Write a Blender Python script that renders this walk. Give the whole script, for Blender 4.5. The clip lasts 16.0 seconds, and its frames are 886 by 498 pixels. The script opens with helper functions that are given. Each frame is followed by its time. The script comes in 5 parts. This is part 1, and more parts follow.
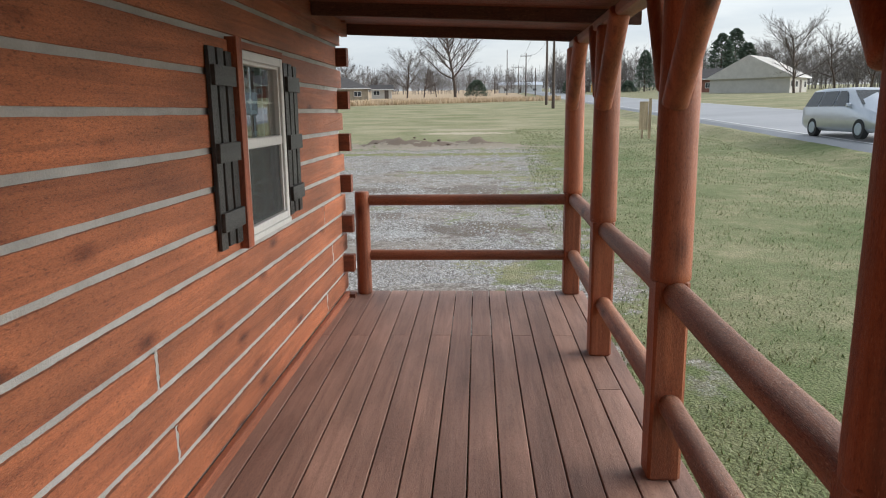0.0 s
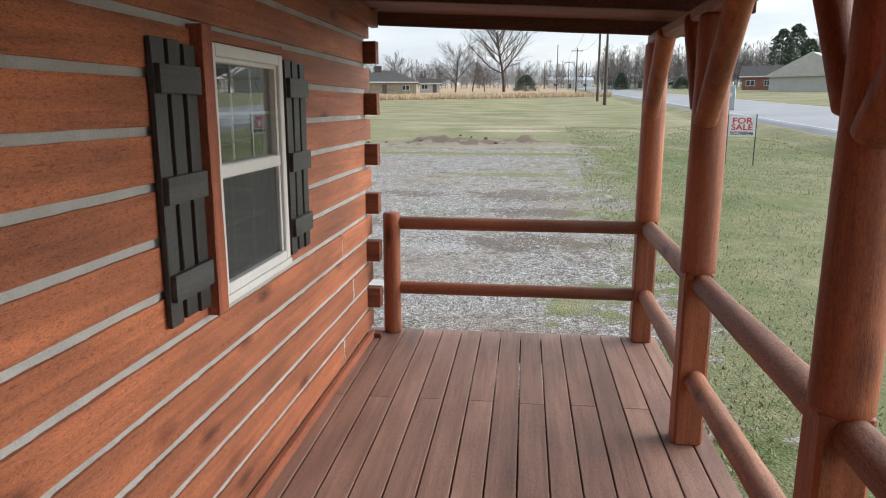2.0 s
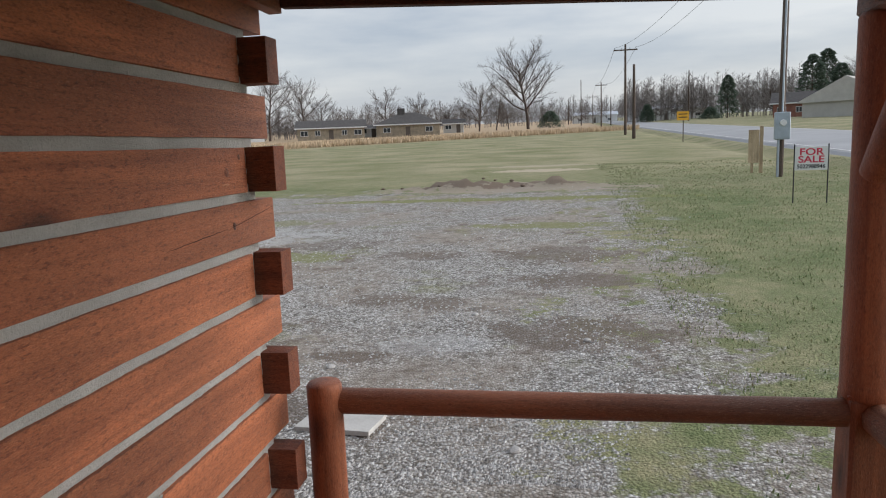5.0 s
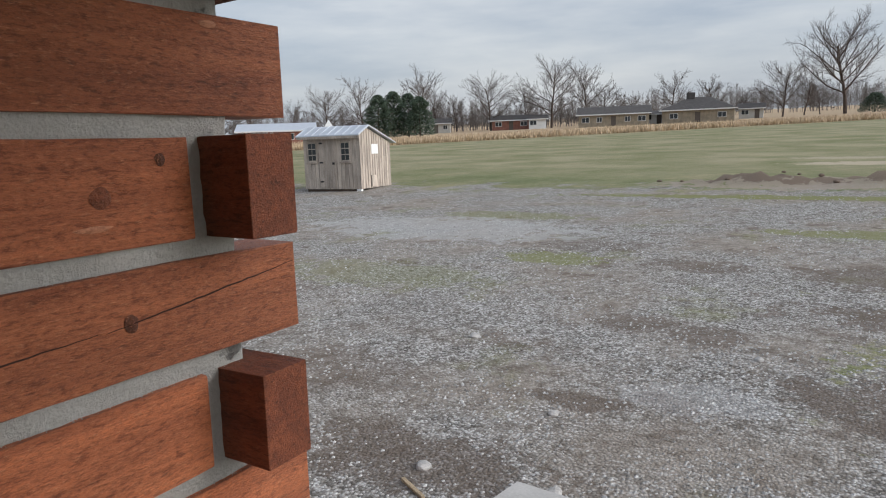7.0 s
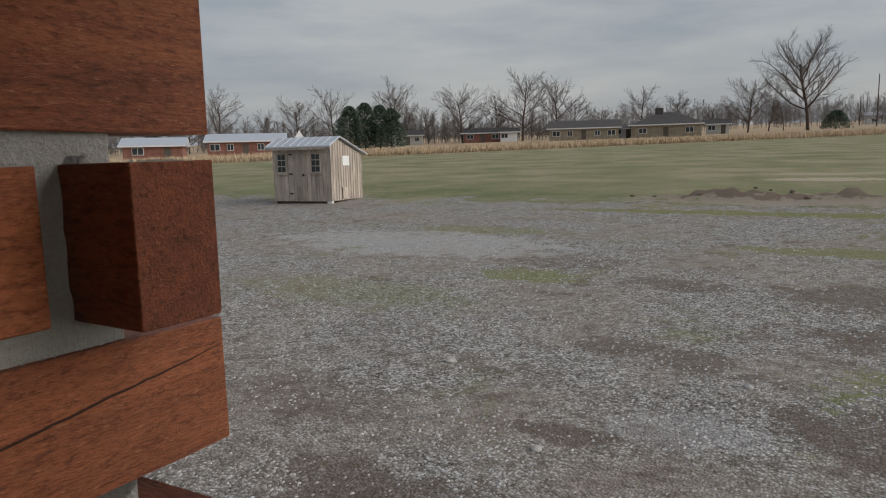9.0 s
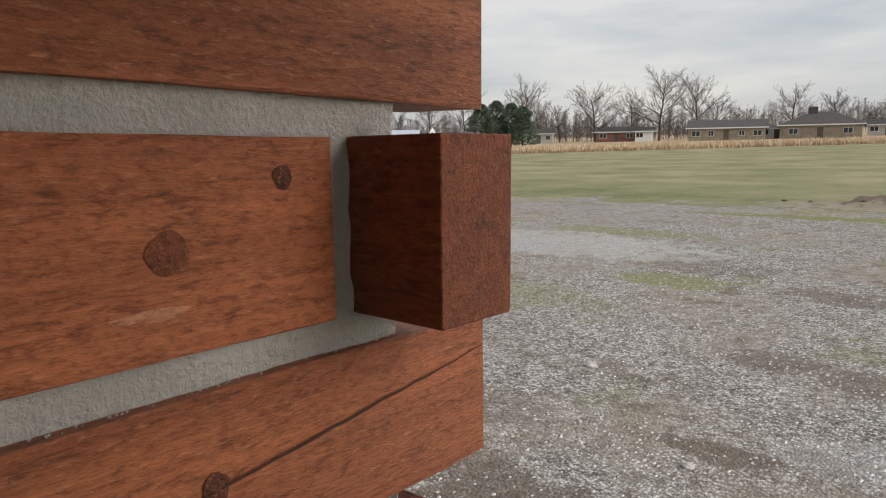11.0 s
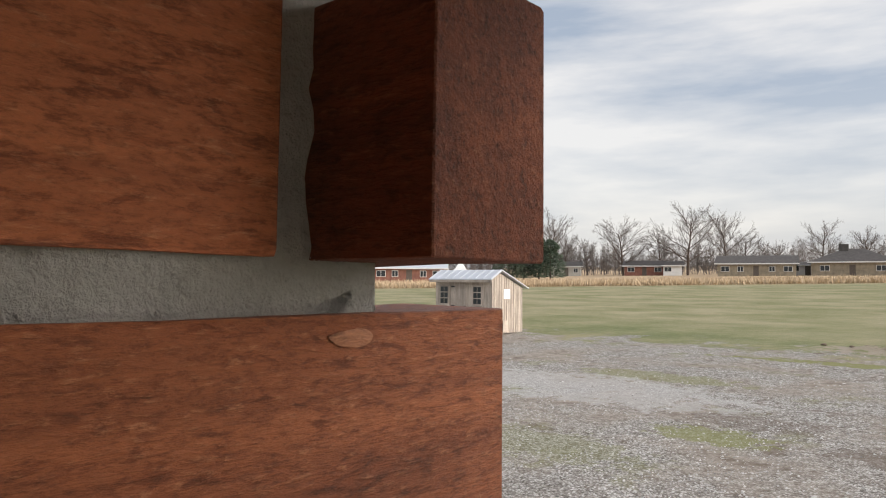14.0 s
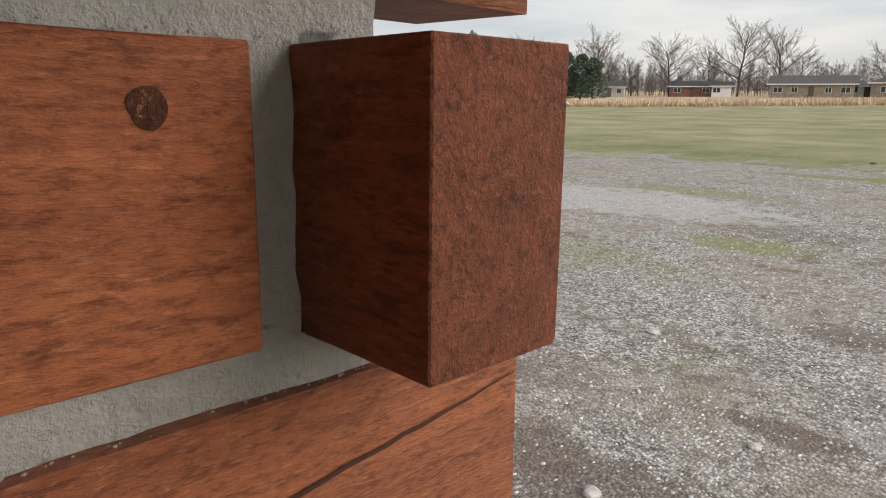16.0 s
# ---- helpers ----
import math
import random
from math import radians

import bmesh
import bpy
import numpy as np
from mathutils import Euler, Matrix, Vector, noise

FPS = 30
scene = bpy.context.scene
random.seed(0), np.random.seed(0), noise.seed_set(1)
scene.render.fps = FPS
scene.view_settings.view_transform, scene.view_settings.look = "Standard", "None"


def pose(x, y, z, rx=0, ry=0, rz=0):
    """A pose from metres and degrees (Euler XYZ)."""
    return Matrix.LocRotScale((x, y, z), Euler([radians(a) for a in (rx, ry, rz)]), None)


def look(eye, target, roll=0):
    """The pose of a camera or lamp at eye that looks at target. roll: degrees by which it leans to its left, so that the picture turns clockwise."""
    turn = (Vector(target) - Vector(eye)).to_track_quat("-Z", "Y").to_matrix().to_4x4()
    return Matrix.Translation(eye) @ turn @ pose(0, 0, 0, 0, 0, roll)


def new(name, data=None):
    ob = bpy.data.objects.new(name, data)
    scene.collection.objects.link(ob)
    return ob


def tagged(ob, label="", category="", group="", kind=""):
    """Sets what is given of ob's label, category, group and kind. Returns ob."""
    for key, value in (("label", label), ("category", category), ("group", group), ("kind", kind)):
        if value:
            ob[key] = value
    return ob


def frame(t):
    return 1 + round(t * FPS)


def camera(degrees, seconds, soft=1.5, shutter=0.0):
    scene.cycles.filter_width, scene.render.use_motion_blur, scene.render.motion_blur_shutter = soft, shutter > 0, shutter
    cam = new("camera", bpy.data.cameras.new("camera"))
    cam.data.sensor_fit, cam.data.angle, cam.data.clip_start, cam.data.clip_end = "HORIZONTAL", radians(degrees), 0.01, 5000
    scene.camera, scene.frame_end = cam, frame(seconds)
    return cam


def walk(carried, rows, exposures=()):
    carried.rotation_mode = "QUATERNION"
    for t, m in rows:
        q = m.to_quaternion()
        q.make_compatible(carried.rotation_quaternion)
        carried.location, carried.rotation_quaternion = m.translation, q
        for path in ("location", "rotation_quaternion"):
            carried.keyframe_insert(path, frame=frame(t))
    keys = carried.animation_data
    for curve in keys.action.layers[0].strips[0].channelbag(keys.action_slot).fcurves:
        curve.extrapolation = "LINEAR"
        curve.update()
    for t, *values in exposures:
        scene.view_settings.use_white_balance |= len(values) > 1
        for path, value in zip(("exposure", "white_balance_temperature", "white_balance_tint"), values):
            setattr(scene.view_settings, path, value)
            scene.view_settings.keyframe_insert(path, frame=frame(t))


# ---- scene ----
cam = camera(64.9, 16.0, soft=1.1)
PATH = [
    (0, (1.289, -0.179, 1.520), (1.125, 1.776, 1.132), -0.69),
    (0.5, (1.296, 0.067, 1.545), (1.091, 2.017, 1.153), -0.10),
    (1, (1.295, 0.328, 1.533), (1.017, 2.265, 1.118), 0.38),
    (1.5, (1.304, 0.546, 1.551), (1.007, 2.478, 1.128), 0.47),
    (2, (1.209, 0.807, 1.605), (0.919, 2.744, 1.202), 0.06),
    (2.5, (1.142, 1.096, 1.647), (0.831, 3.041, 1.296), -0.97),
    (3, (1.099, 1.526, 1.678), (0.781, 3.474, 1.350), -1.50),
    (3.5, (1.010, 1.987, 1.651), (0.720, 3.944, 1.355), -1.82),
    (6, (0.984, 4.105, 1.672), (0.359, 5.98, 1.369), -2.2),
    (6.5, (0.88, 4.436, 1.667), (0.032, 6.22, 1.355), -1.8),
    (7, (0.804, 4.742, 1.664), (-0.287, 6.391, 1.362), -1.9),
    (7.5, (0.718, 4.935, 1.681), (-0.505, 6.493, 1.401), -2.2),
    (8, (0.631, 5.02, 1.694), (-0.428, 6.696, 1.435), -1.5),
    (8.5, (0.586, 5.049, 1.685), (-0.361, 6.792, 1.43), -1.3),
    (9, (0.585, 5.021, 1.685), (-0.437, 6.718, 1.414), -1.3),
    (9.5, (0.565, 5.003, 1.664), (-0.624, 6.585, 1.37), -0.9),
    (12, (0.313, 5.039, 1.689), (-1.022, 6.511, 1.464), -0.1),
    (12.5, (0.295, 5.103, 1.784), (-1.04, 6.588, 1.667), 0.2),
    (13, (0.284, 5.118, 1.837), (-1.071, 6.589, 1.819), 0.5),
    (13.5, (0.287, 5.138, 1.857), (-1.078, 6.596, 1.941), 0.7),
    (14, (0.299, 5.151, 1.864), (-1.081, 6.595, 1.963), 0.5),
    (14.5, (0.295, 5.159, 1.815), (-1.105, 6.586, 1.838), 0.6),
    (15, (0.297, 5.168, 1.777), (-1.117, 6.58, 1.673), 1.1),
    (15.5, (0.29, 5.182, 1.705), (-1.146, 6.562, 1.517), -0.2),
    (16, (0.279, 5.194, 1.657), (-1.143, 6.54, 1.251), 0.8),
]
walk(cam, [(t, look(e, g, r)) for t, e, g, r in PATH], [(0, 0.58, 6100, 7), (0.5, 0.27, 6100, 7.5), (1.5, 0.64, 6100, 7), (2.5, 0.82, 6100, 7.5), (3.5, 0.82, 6120, 8.5), (6, -0.1, 6100, 9), (7, 0.15, 6050, 9), (7.5, 0.35, 6200, 9), (8, 0.15, 6250, 9), (8.5, -0.55, 6250, 9), (9.5, -0.15, 6500, 9), (12, 0.4, 6650, 10.5), (14, 0.52, 6650, 11), (16, 0.5, 6650, 10.5)])

# ---- world and light ----
world = bpy.data.worlds.new("overcast_sky")
scene.world = world
world.use_nodes = True
wn, wl = world.node_tree.nodes, world.node_tree.links
wn.clear()
w_out = wn.new("ShaderNodeOutputWorld")
w_bg = wn.new("ShaderNodeBackground")
w_sky = wn.new("ShaderNodeTexSky")
w_sky.sky_type = "NISHITA"
w_sky.sun_disc = False
w_sky.sun_elevation, w_sky.sun_rotation = radians(22.5), radians(73)
w_sky.dust_density = 4.0
w_co = wn.new("ShaderNodeTexCoord")
w_map = wn.new("ShaderNodeMapping")
w_map.inputs["Scale"].default_value = (1.6, 1.6, 8.5)
w_map.inputs["Location"].default_value = (3.1, 0.4, 0.25)
w_noise = wn.new("ShaderNodeTexNoise")
w_noise.inputs["Scale"].default_value = 1.5
w_noise.inputs["Detail"].default_value = 6
w_noise.inputs["Roughness"].default_value = 0.55
w_ramp = wn.new("ShaderNodeValToRGB")
w_ramp.color_ramp.elements[0].position = 0.36
w_ramp.color_ramp.elements[0].color = (0.37, 0.43, 0.52, 1)
w_ramp.color_ramp.elements[1].position = 0.64
w_ramp.color_ramp.elements[1].color = (0.86, 0.84, 0.81, 1)
w_sep = wn.new("ShaderNodeSeparateXYZ")
w_hor = wn.new("ShaderNodeMapRange")
w_hor.inputs["From Min"].default_value, w_hor.inputs["From Max"].default_value = 0.0, 0.30
w_hor.inputs["To Min"].default_value, w_hor.inputs["To Max"].default_value = 0.55, 0.0
w_mix = wn.new("ShaderNodeMix")
w_mix.data_type = "RGBA"
w_mix.inputs[7].default_value = (0.80, 0.80, 0.81, 1)
w_scl = wn.new("ShaderNodeVectorMath")
w_scl.operation = "SCALE"
w_scl.inputs["Scale"].default_value = 0.06
w_add = wn.new("ShaderNodeVectorMath")
w_add.operation = "ADD"
wl.new(w_co.outputs["Generated"], w_map.inputs["Vector"])
wl.new(w_map.outputs["Vector"], w_noise.inputs["Vector"])
wl.new(w_noise.outputs["Fac"], w_ramp.inputs["Fac"])
wl.new(w_co.outputs["Generated"], w_sep.inputs["Vector"])
wl.new(w_sep.outputs["Z"], w_hor.inputs["Value"])
wl.new(w_hor.outputs["Result"], w_mix.inputs[0])
wl.new(w_ramp.outputs["Color"], w_mix.inputs[6])
wl.new(w_sky.outputs["Color"], w_scl.inputs[0])
wl.new(w_mix.outputs[2], w_add.inputs[0])
wl.new(w_scl.outputs["Vector"], w_add.inputs[1])
wl.new(w_add.outputs["Vector"], w_bg.inputs["Color"])
w_bg.inputs["Strength"].default_value = 0.62
wl.new(w_bg.outputs["Background"], w_out.inputs["Surface"])

sun_data = bpy.data.lights.new("sun", "SUN")
sun_data.energy = 2.6
sun_data.angle = radians(60)
sun_data.color = (1.0, 0.97, 0.95)
sun = new("sun", sun_data)
sun.matrix_world = look((30, 9, 13), (0, 0, 0))


# ---- materials ----
def nodes_of(name):
    m = bpy.data.materials.new(name)
    m.use_nodes = True
    return m, m.node_tree.nodes, m.node_tree.links, m.node_tree.nodes["Principled BSDF"]


def ramp_node(n, stops):
    r = n.new("ShaderNodeValToRGB")
    while len(r.color_ramp.elements) < len(stops):
        r.color_ramp.elements.new(0.5)
    for e, (p, c) in zip(r.color_ramp.elements, stops):
        e.position, e.color = p, (*c, 1)
    return r


def noise_node(n, l, vec, scale, detail=4, rough=0.55, dist=0.0):
    t = n.new("ShaderNodeTexNoise")
    t.inputs["Scale"].default_value, t.inputs["Detail"].default_value = scale, detail
    t.inputs["Roughness"].default_value, t.inputs["Distortion"].default_value = rough, dist
    l.new(vec, t.inputs["Vector"])
    return t


def mix_node(n, l, fac, a, b, mode="MIX"):
    m = n.new("ShaderNodeMix")
    m.data_type, m.blend_type = "RGBA", mode
    for s, v in ((0, fac), (6, a), (7, b)):
        if isinstance(v, (int, float)):
            m.inputs[s].default_value = v
        elif isinstance(v, tuple):
            m.inputs[s].default_value = (*v, 1)
        else:
            l.new(v, m.inputs[s])
    return m.outputs[2]


def plain(name, color, rough=0.7, metal=0.0, var=0.15, scale=6.0, bump=0.15, coat=0.0):
    """A paint or plain stuff with soft variation at two scales."""
    m, n, l, b = nodes_of(name)
    co = n.new("ShaderNodeTexCoord").outputs["Object"]
    big, fine = noise_node(n, l, co, scale), noise_node(n, l, co, scale * 14)
    lo, hi = tuple(c * (1 - var) for c in color), tuple(min(1, c * (1 + var)) for c in color)
    r = ramp_node(n, [(0.3, lo), (0.7, hi)])
    l.new(big.outputs["Fac"], r.inputs["Fac"])
    out = mix_node(n, l, 0.35, r.outputs["Color"], fine.outputs["Fac"], "SOFT_LIGHT")
    l.new(out, b.inputs["Base Color"])
    b.inputs["Roughness"].default_value, b.inputs["Metallic"].default_value = rough, metal
    b.inputs["Coat Weight"].default_value = coat
    bp = n.new("ShaderNodeBump")
    bp.inputs["Strength"].default_value, bp.inputs["Distance"].default_value = bump, 0.01
    l.new(fine.outputs["Fac"], bp.inputs["Height"])
    l.new(bp.outputs["Normal"], b.inputs["Normal"])
    return m


def wood(name, light, dark, axis="Y", rough=0.6, knots=True, saw=1.0, wear=(0.62, 0.30, 0.16), wear_amount=0.5, spread=0.25):
    """Stained timber: long grain, fine rough-sawn fibres, knots, worn flecks; axis is the way of the grain."""
    m, n, l, b = nodes_of(name)
    tc = n.new("ShaderNodeTexCoord")
    info = n.new("ShaderNodeObjectInfo")
    comb = n.new("ShaderNodeCombineXYZ")
    mul = n.new("ShaderNodeMath")
    mul.operation = "MULTIPLY"
    mul.inputs[1].default_value = 37.0
    l.new(info.outputs["Random"], mul.inputs[0])
    for s in ("X", "Y", "Z"):
        l.new(mul.outputs[0], comb.inputs[s])
    add = n.new("ShaderNodeVectorMath")
    add.operation = "ADD"
    l.new(tc.outputs["Object"], add.inputs[0])
    l.new(comb.outputs[0], add.inputs[1])
    vec = add.outputs[0]

    def stretched(along, across):
        mp = n.new("ShaderNodeMapping")
        s = {"X": (along, across, across), "Y": (across, along, across), "Z": (across, across, along)}[axis]
        mp.inputs["Scale"].default_value = s
        l.new(vec, mp.inputs["Vector"])
        return mp.outputs[0]

    grain = noise_node(n, l, stretched(1.2, 26), 1.0, 6, 0.62, 0.6)
    fibre = noise_node(n, l, stretched(70, 330), 1.0, 5, 0.7, 0.2)
    cloud = noise_node(n, l, stretched(1.3, 4), 1.0, 3, 0.5)
    fleck = noise_node(n, l, stretched(38, 150), 1.0, 5, 0.7, 0.4)
    r = ramp_node(n, [(0.30, dark), (0.48, tuple((a + c) / 2 for a, c in zip(light, dark))), (0.66, light)])
    l.new(grain.outputs["Fac"], r.inputs["Fac"])
    rc = ramp_node(n, [(0.3, (1 - spread * 1.6,) * 3), (0.7, (1 + spread * 0.4,) * 3)])
    l.new(cloud.outputs["Fac"], rc.inputs["Fac"])
    col = mix_node(n, l, 1.0, r.outputs["Color"], rc.outputs["Color"], "MULTIPLY")
    rr = ramp_node(n, [(0.0, (0.78, 0.74, 0.72)), (1.0, (1.12, 1.08, 1.04))])
    l.new(info.outputs["Random"], rr.inputs["Fac"])
    col = mix_node(n, l, 1.0, col, rr.outputs["Color"], "MULTIPLY")
    rf = ramp_node(n, [(0.36, (0.40, 0.33, 0.31)), (0.47, (1, 1, 1))])
    l.new(fleck.outputs["Fac"], rf.inputs["Fac"])
    col = mix_node(n, l, 0.75 * saw, col, rf.outputs["Color"], "MULTIPLY")
    rw = ramp_node(n, [(0.56, (0, 0, 0)), (0.70, (wear_amount,) * 3)])
    l.new(fibre.outputs["Fac"], rw.inputs["Fac"])
    col = mix_node(n, l, rw.outputs["Color"], col, wear)
    height = fibre.outputs["Fac"]
    if knots:
        v = n.new("ShaderNodeTexVoronoi")
        v.inputs["Scale"].default_value = 1.0
        l.new(stretched(2.0, 5.2), v.inputs["Vector"])
        wob = n.new("ShaderNodeMath")
        wob.operation = "MULTIPLY_ADD"
        wob.inputs[1].default_value = 0.10
        l.new(fleck.outputs["Fac"], wob.inputs[0])
        l.new(v.outputs["Distance"], wob.inputs[2])
        rk = ramp_node(n, [(0.09, (0.22, 0.16, 0.14)), (0.16, (0.55, 0.47, 0.42)), (0.27, (1, 1, 1))])
        l.new(wob.outputs[0], rk.inputs["Fac"])
        col = mix_node(n, l, 0.9, col, rk.outputs["Color"], "MULTIPLY")
    pit = noise_node(n, l, stretched(95, 260), 1.0, 6, 0.75, 0.3)
    rp = ramp_node(n, [(0.38, (0.35, 0.28, 0.25)), (0.50, (1, 1, 1)), (0.64, (1.28, 1.22, 1.15))])
    l.new(pit.outputs["Fac"], rp.inputs["Fac"])
    col = mix_node(n, l, 0.5 * saw, col, rp.outputs["Color"], "MULTIPLY")
    l.new(col, b.inputs["Base Color"])
    b.inputs["Roughness"].default_value = rough
    b.inputs["Specular IOR Level"].default_value = 0.5
    hsum = n.new("ShaderNodeMath")
    hsum.operation = "MULTIPLY_ADD"
    hsum.inputs[1].default_value = 0.7
    l.new(grain.outputs["Fac"], hsum.inputs[0])
    l.new(height, hsum.inputs[2])
    bp = n.new("ShaderNodeBump")
    bp.inputs["Strength"].default_value, bp.inputs["Distance"].default_value = 0.85 * saw, 0.005
    l.new(hsum.outputs[0], bp.inputs["Height"])
    l.new(bp.outputs["Normal"], b.inputs["Normal"])
    return m


LOG_L, LOG_D = (0.605, 0.213, 0.092), (0.335, 0.108, 0.048)
M_LOG = wood("stained_log", LOG_L, LOG_D, "Y", 0.55)
M_LOGX = wood("stained_log_end", (0.35, 0.108, 0.046), (0.17, 0.050, 0.025), "X", 0.62, knots=False, wear_amount=0.25)
M_DECK = wood("stained_deck", (0.43, 0.262, 0.20), (0.28, 0.162, 0.122), "Y", 0.55, knots=False, saw=0.6, wear=(0.55, 0.36, 0.27), wear_amount=0.35, spread=0.2)
M_POST = wood("stained_round_log", (0.46, 0.15, 0.062), (0.24, 0.07, 0.03), "Z", 0.5, knots=True, saw=0.7, wear=(0.6, 0.34, 0.19), wear_amount=0.35)
M_RAILY = wood("peeled_rail_log", (0.46, 0.195, 0.10), (0.22, 0.085, 0.045), "Y", 0.5, knots=True, saw=1.0, wear=(0.62, 0.42, 0.29), wear_amount=0.85)
M_RAILX = wood("peeled_rail_log_across", (0.36, 0.13, 0.06), (0.20, 0.07, 0.035), "X", 0.5, knots=False, saw=0.7, wear=(0.55, 0.33, 0.2), wear_amount=0.4)
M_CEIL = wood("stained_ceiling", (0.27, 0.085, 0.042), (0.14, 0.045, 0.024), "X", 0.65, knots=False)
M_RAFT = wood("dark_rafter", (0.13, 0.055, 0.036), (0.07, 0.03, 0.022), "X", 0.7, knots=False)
M_TRIM = wood("stained_trim", (0.42, 0.12, 0.05), (0.22, 0.055, 0.026), "Z", 0.6, knots=False)
M_TRIMY = wood("stained_trim_long", (0.48, 0.16, 0.075), (0.28, 0.085, 0.04), "Y", 0.6, knots=False)
M_SHED = wood("weathered_board", (0.68, 0.62, 0.55), (0.46, 0.41, 0.355), "Z", 0.85, knots=False, saw=0.8, wear=(0.74, 0.70, 0.64), wear_amount=0.4)
M_SHUT = wood("black_stained_slat", (0.042, 0.043, 0.043), (0.016, 0.017, 0.018), "Z", 0.42, knots=False, saw=0.8, wear=(0.15, 0.17, 0.17), wear_amount=0.35)
M_BATT = wood("worn_black_batten", (0.085, 0.092, 0.090), (0.026, 0.028, 0.028), "Y", 0.45, knots=True, saw=0.8, wear=(0.24, 0.26, 0.26), wear_amount=0.6)
M_POLE = wood("utility_pole_wood", (0.16, 0.13, 0.11), (0.08, 0.065, 0.055), "Z", 0.9, knots=False)
M_BARK = wood("bare_bark", (0.15, 0.125, 0.11), (0.075, 0.062, 0.055), "Z", 0.95, knots=False)
M_LUMBER = wood("pale_lumber", (0.62, 0.52, 0.36), (0.45, 0.36, 0.23), "Z", 0.8, knots=False)

M_VINYL = plain("white_vinyl", (0.64, 0.635, 0.61), 0.4, 0, 0.04, 3, 0.03)
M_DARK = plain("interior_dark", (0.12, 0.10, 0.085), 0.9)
M_SCREEN, sn, sl_, sb = nodes_of("insect_screen")
sb.inputs["Base Color"].default_value = (0.05, 0.053, 0.055, 1)
s_tr, s_mx = sn.new("ShaderNodeBsdfTransparent"), sn.new("ShaderNodeMixShader")
s_mx.inputs[0].default_value = 0.5
sl_.new(s_tr.outputs[0], s_mx.inputs[1])
sl_.new(sb.outputs[0], s_mx.inputs[2])
sl_.new(s_mx.outputs[0], sn["Material Output"].inputs["Surface"])
M_PAPER = plain("white_paper", (0.8, 0.8, 0.78), 0.8, 0, 0.03, 4, 0.02)
M_METALROOF = plain("pale_metal_roof", (0.60, 0.63, 0.68), 0.4, 0.3, 0.06, 2, 0.05)
M_SHINGLE = plain("dark_shingles", (0.085, 0.078, 0.075), 0.9, 0, 0.25, 2, 0.5)
M_BRICKT = plain("tan_brick", (0.30, 0.255, 0.19), 0.9, 0, 0.25, 1.5, 0.4)
M_BRICKR = plain("red_brick", (0.25, 0.115, 0.085), 0.9, 0, 0.25, 1.5, 0.4)
M_SIDING = plain("beige_siding", (0.50, 0.48, 0.44), 0.8, 0, 0.08, 1, 0.1)
M_WHITE = plain("white_paint", (0.75, 0.75, 0.74), 0.6, 0, 0.05, 2, 0.05)
M_BLACK = plain("black_iron", (0.02, 0.02, 0.022), 0.5, 0.2, 0.1, 10)
M_STEEL = plain("galvanised_steel", (0.38, 0.43, 0.48), 0.45, 0.4, 0.1, 5)
M_YELLOW = plain("sign_yellow", (0.80, 0.42, 0.03), 0.5, 0, 0.05, 3, 0.02)
M_RED = plain("sign_red", (0.62, 0.035, 0.08), 0.6, 0, 0.05, 3, 0.02)
M_STONE = plain("limestone_chip", (0.46, 0.44, 0.42), 0.9, 0, 0.3, 9, 0.5)
M_SLAB = plain("pale_board", (0.52, 0.50, 0.47), 0.8, 0, 0.12, 4, 0.15)
M_DWIN = plain("dark_window_glass", (0.035, 0.04, 0.045), 0.15, 0, 0.1, 3, 0.02)

M_GLASS, gn, gl, gb = nodes_of("window_glass")
gn.remove(gb)
g_tr, g_gl, g_mx, g_lw = gn.new("ShaderNodeBsdfTransparent"), gn.new("ShaderNodeBsdfGlossy"), gn.new("ShaderNodeMixShader"), gn.new("ShaderNodeLayerWeight")
g_lw.inputs["Blend"].default_value = 0.5
g_pw, g_ma = gn.new("ShaderNodeMath"), gn.new("ShaderNodeMath")
g_pw.operation, g_ma.operation = "POWER", "MULTIPLY_ADD"
g_pw.inputs[1].default_value = 3.0
g_ma.inputs[1].default_value, g_ma.inputs[2].default_value = 0.85, 0.10
gl.new(g_lw.outputs["Facing"], g_pw.inputs[0])
gl.new(g_pw.outputs[0], g_ma.inputs[0])
g_gl.inputs["Roughness"].default_value = 0.015
g_tr.inputs["Color"].default_value = (0.82, 0.86, 0.84, 1)
gl.new(g_ma.outputs[0], g_mx.inputs[0])
gl.new(g_tr.outputs[0], g_mx.inputs[1])
gl.new(g_gl.outputs[0], g_mx.inputs[2])
gl.new(g_mx.outputs[0], gn["Material Output"].inputs["Surface"])

# cement chinking between the logs
M_CHINK, cn, cl, cb = nodes_of("cement_chinking")
c_co = cn.new("ShaderNodeTexCoord").outputs["Object"]
c_big, c_fine = noise_node(cn, cl, c_co, 5, 4), noise_node(cn, cl, c_co, 130, 6, 0.7)
c_r = ramp_node(cn, [(0.3, (0.45, 0.445, 0.42)), (0.7, (0.60, 0.595, 0.57))])
cl.new(c_big.outputs["Fac"], c_r.inputs["Fac"])
cl.new(mix_node(cn, cl, 0.5, c_r.outputs["Color"], c_fine.outputs["Fac"], "SOFT_LIGHT"), cb.inputs["Base Color"])
cb.inputs["Roughness"].default_value = 0.95
c_bp = cn.new("ShaderNodeBump")
c_bp.inputs["Strength"].default_value, c_bp.inputs["Distance"].default_value = 1.0, 0.011
cl.new(c_fine.outputs["Fac"], c_bp.inputs["Height"])
cl.new(c_bp.outputs["Normal"], cb.inputs["Normal"])


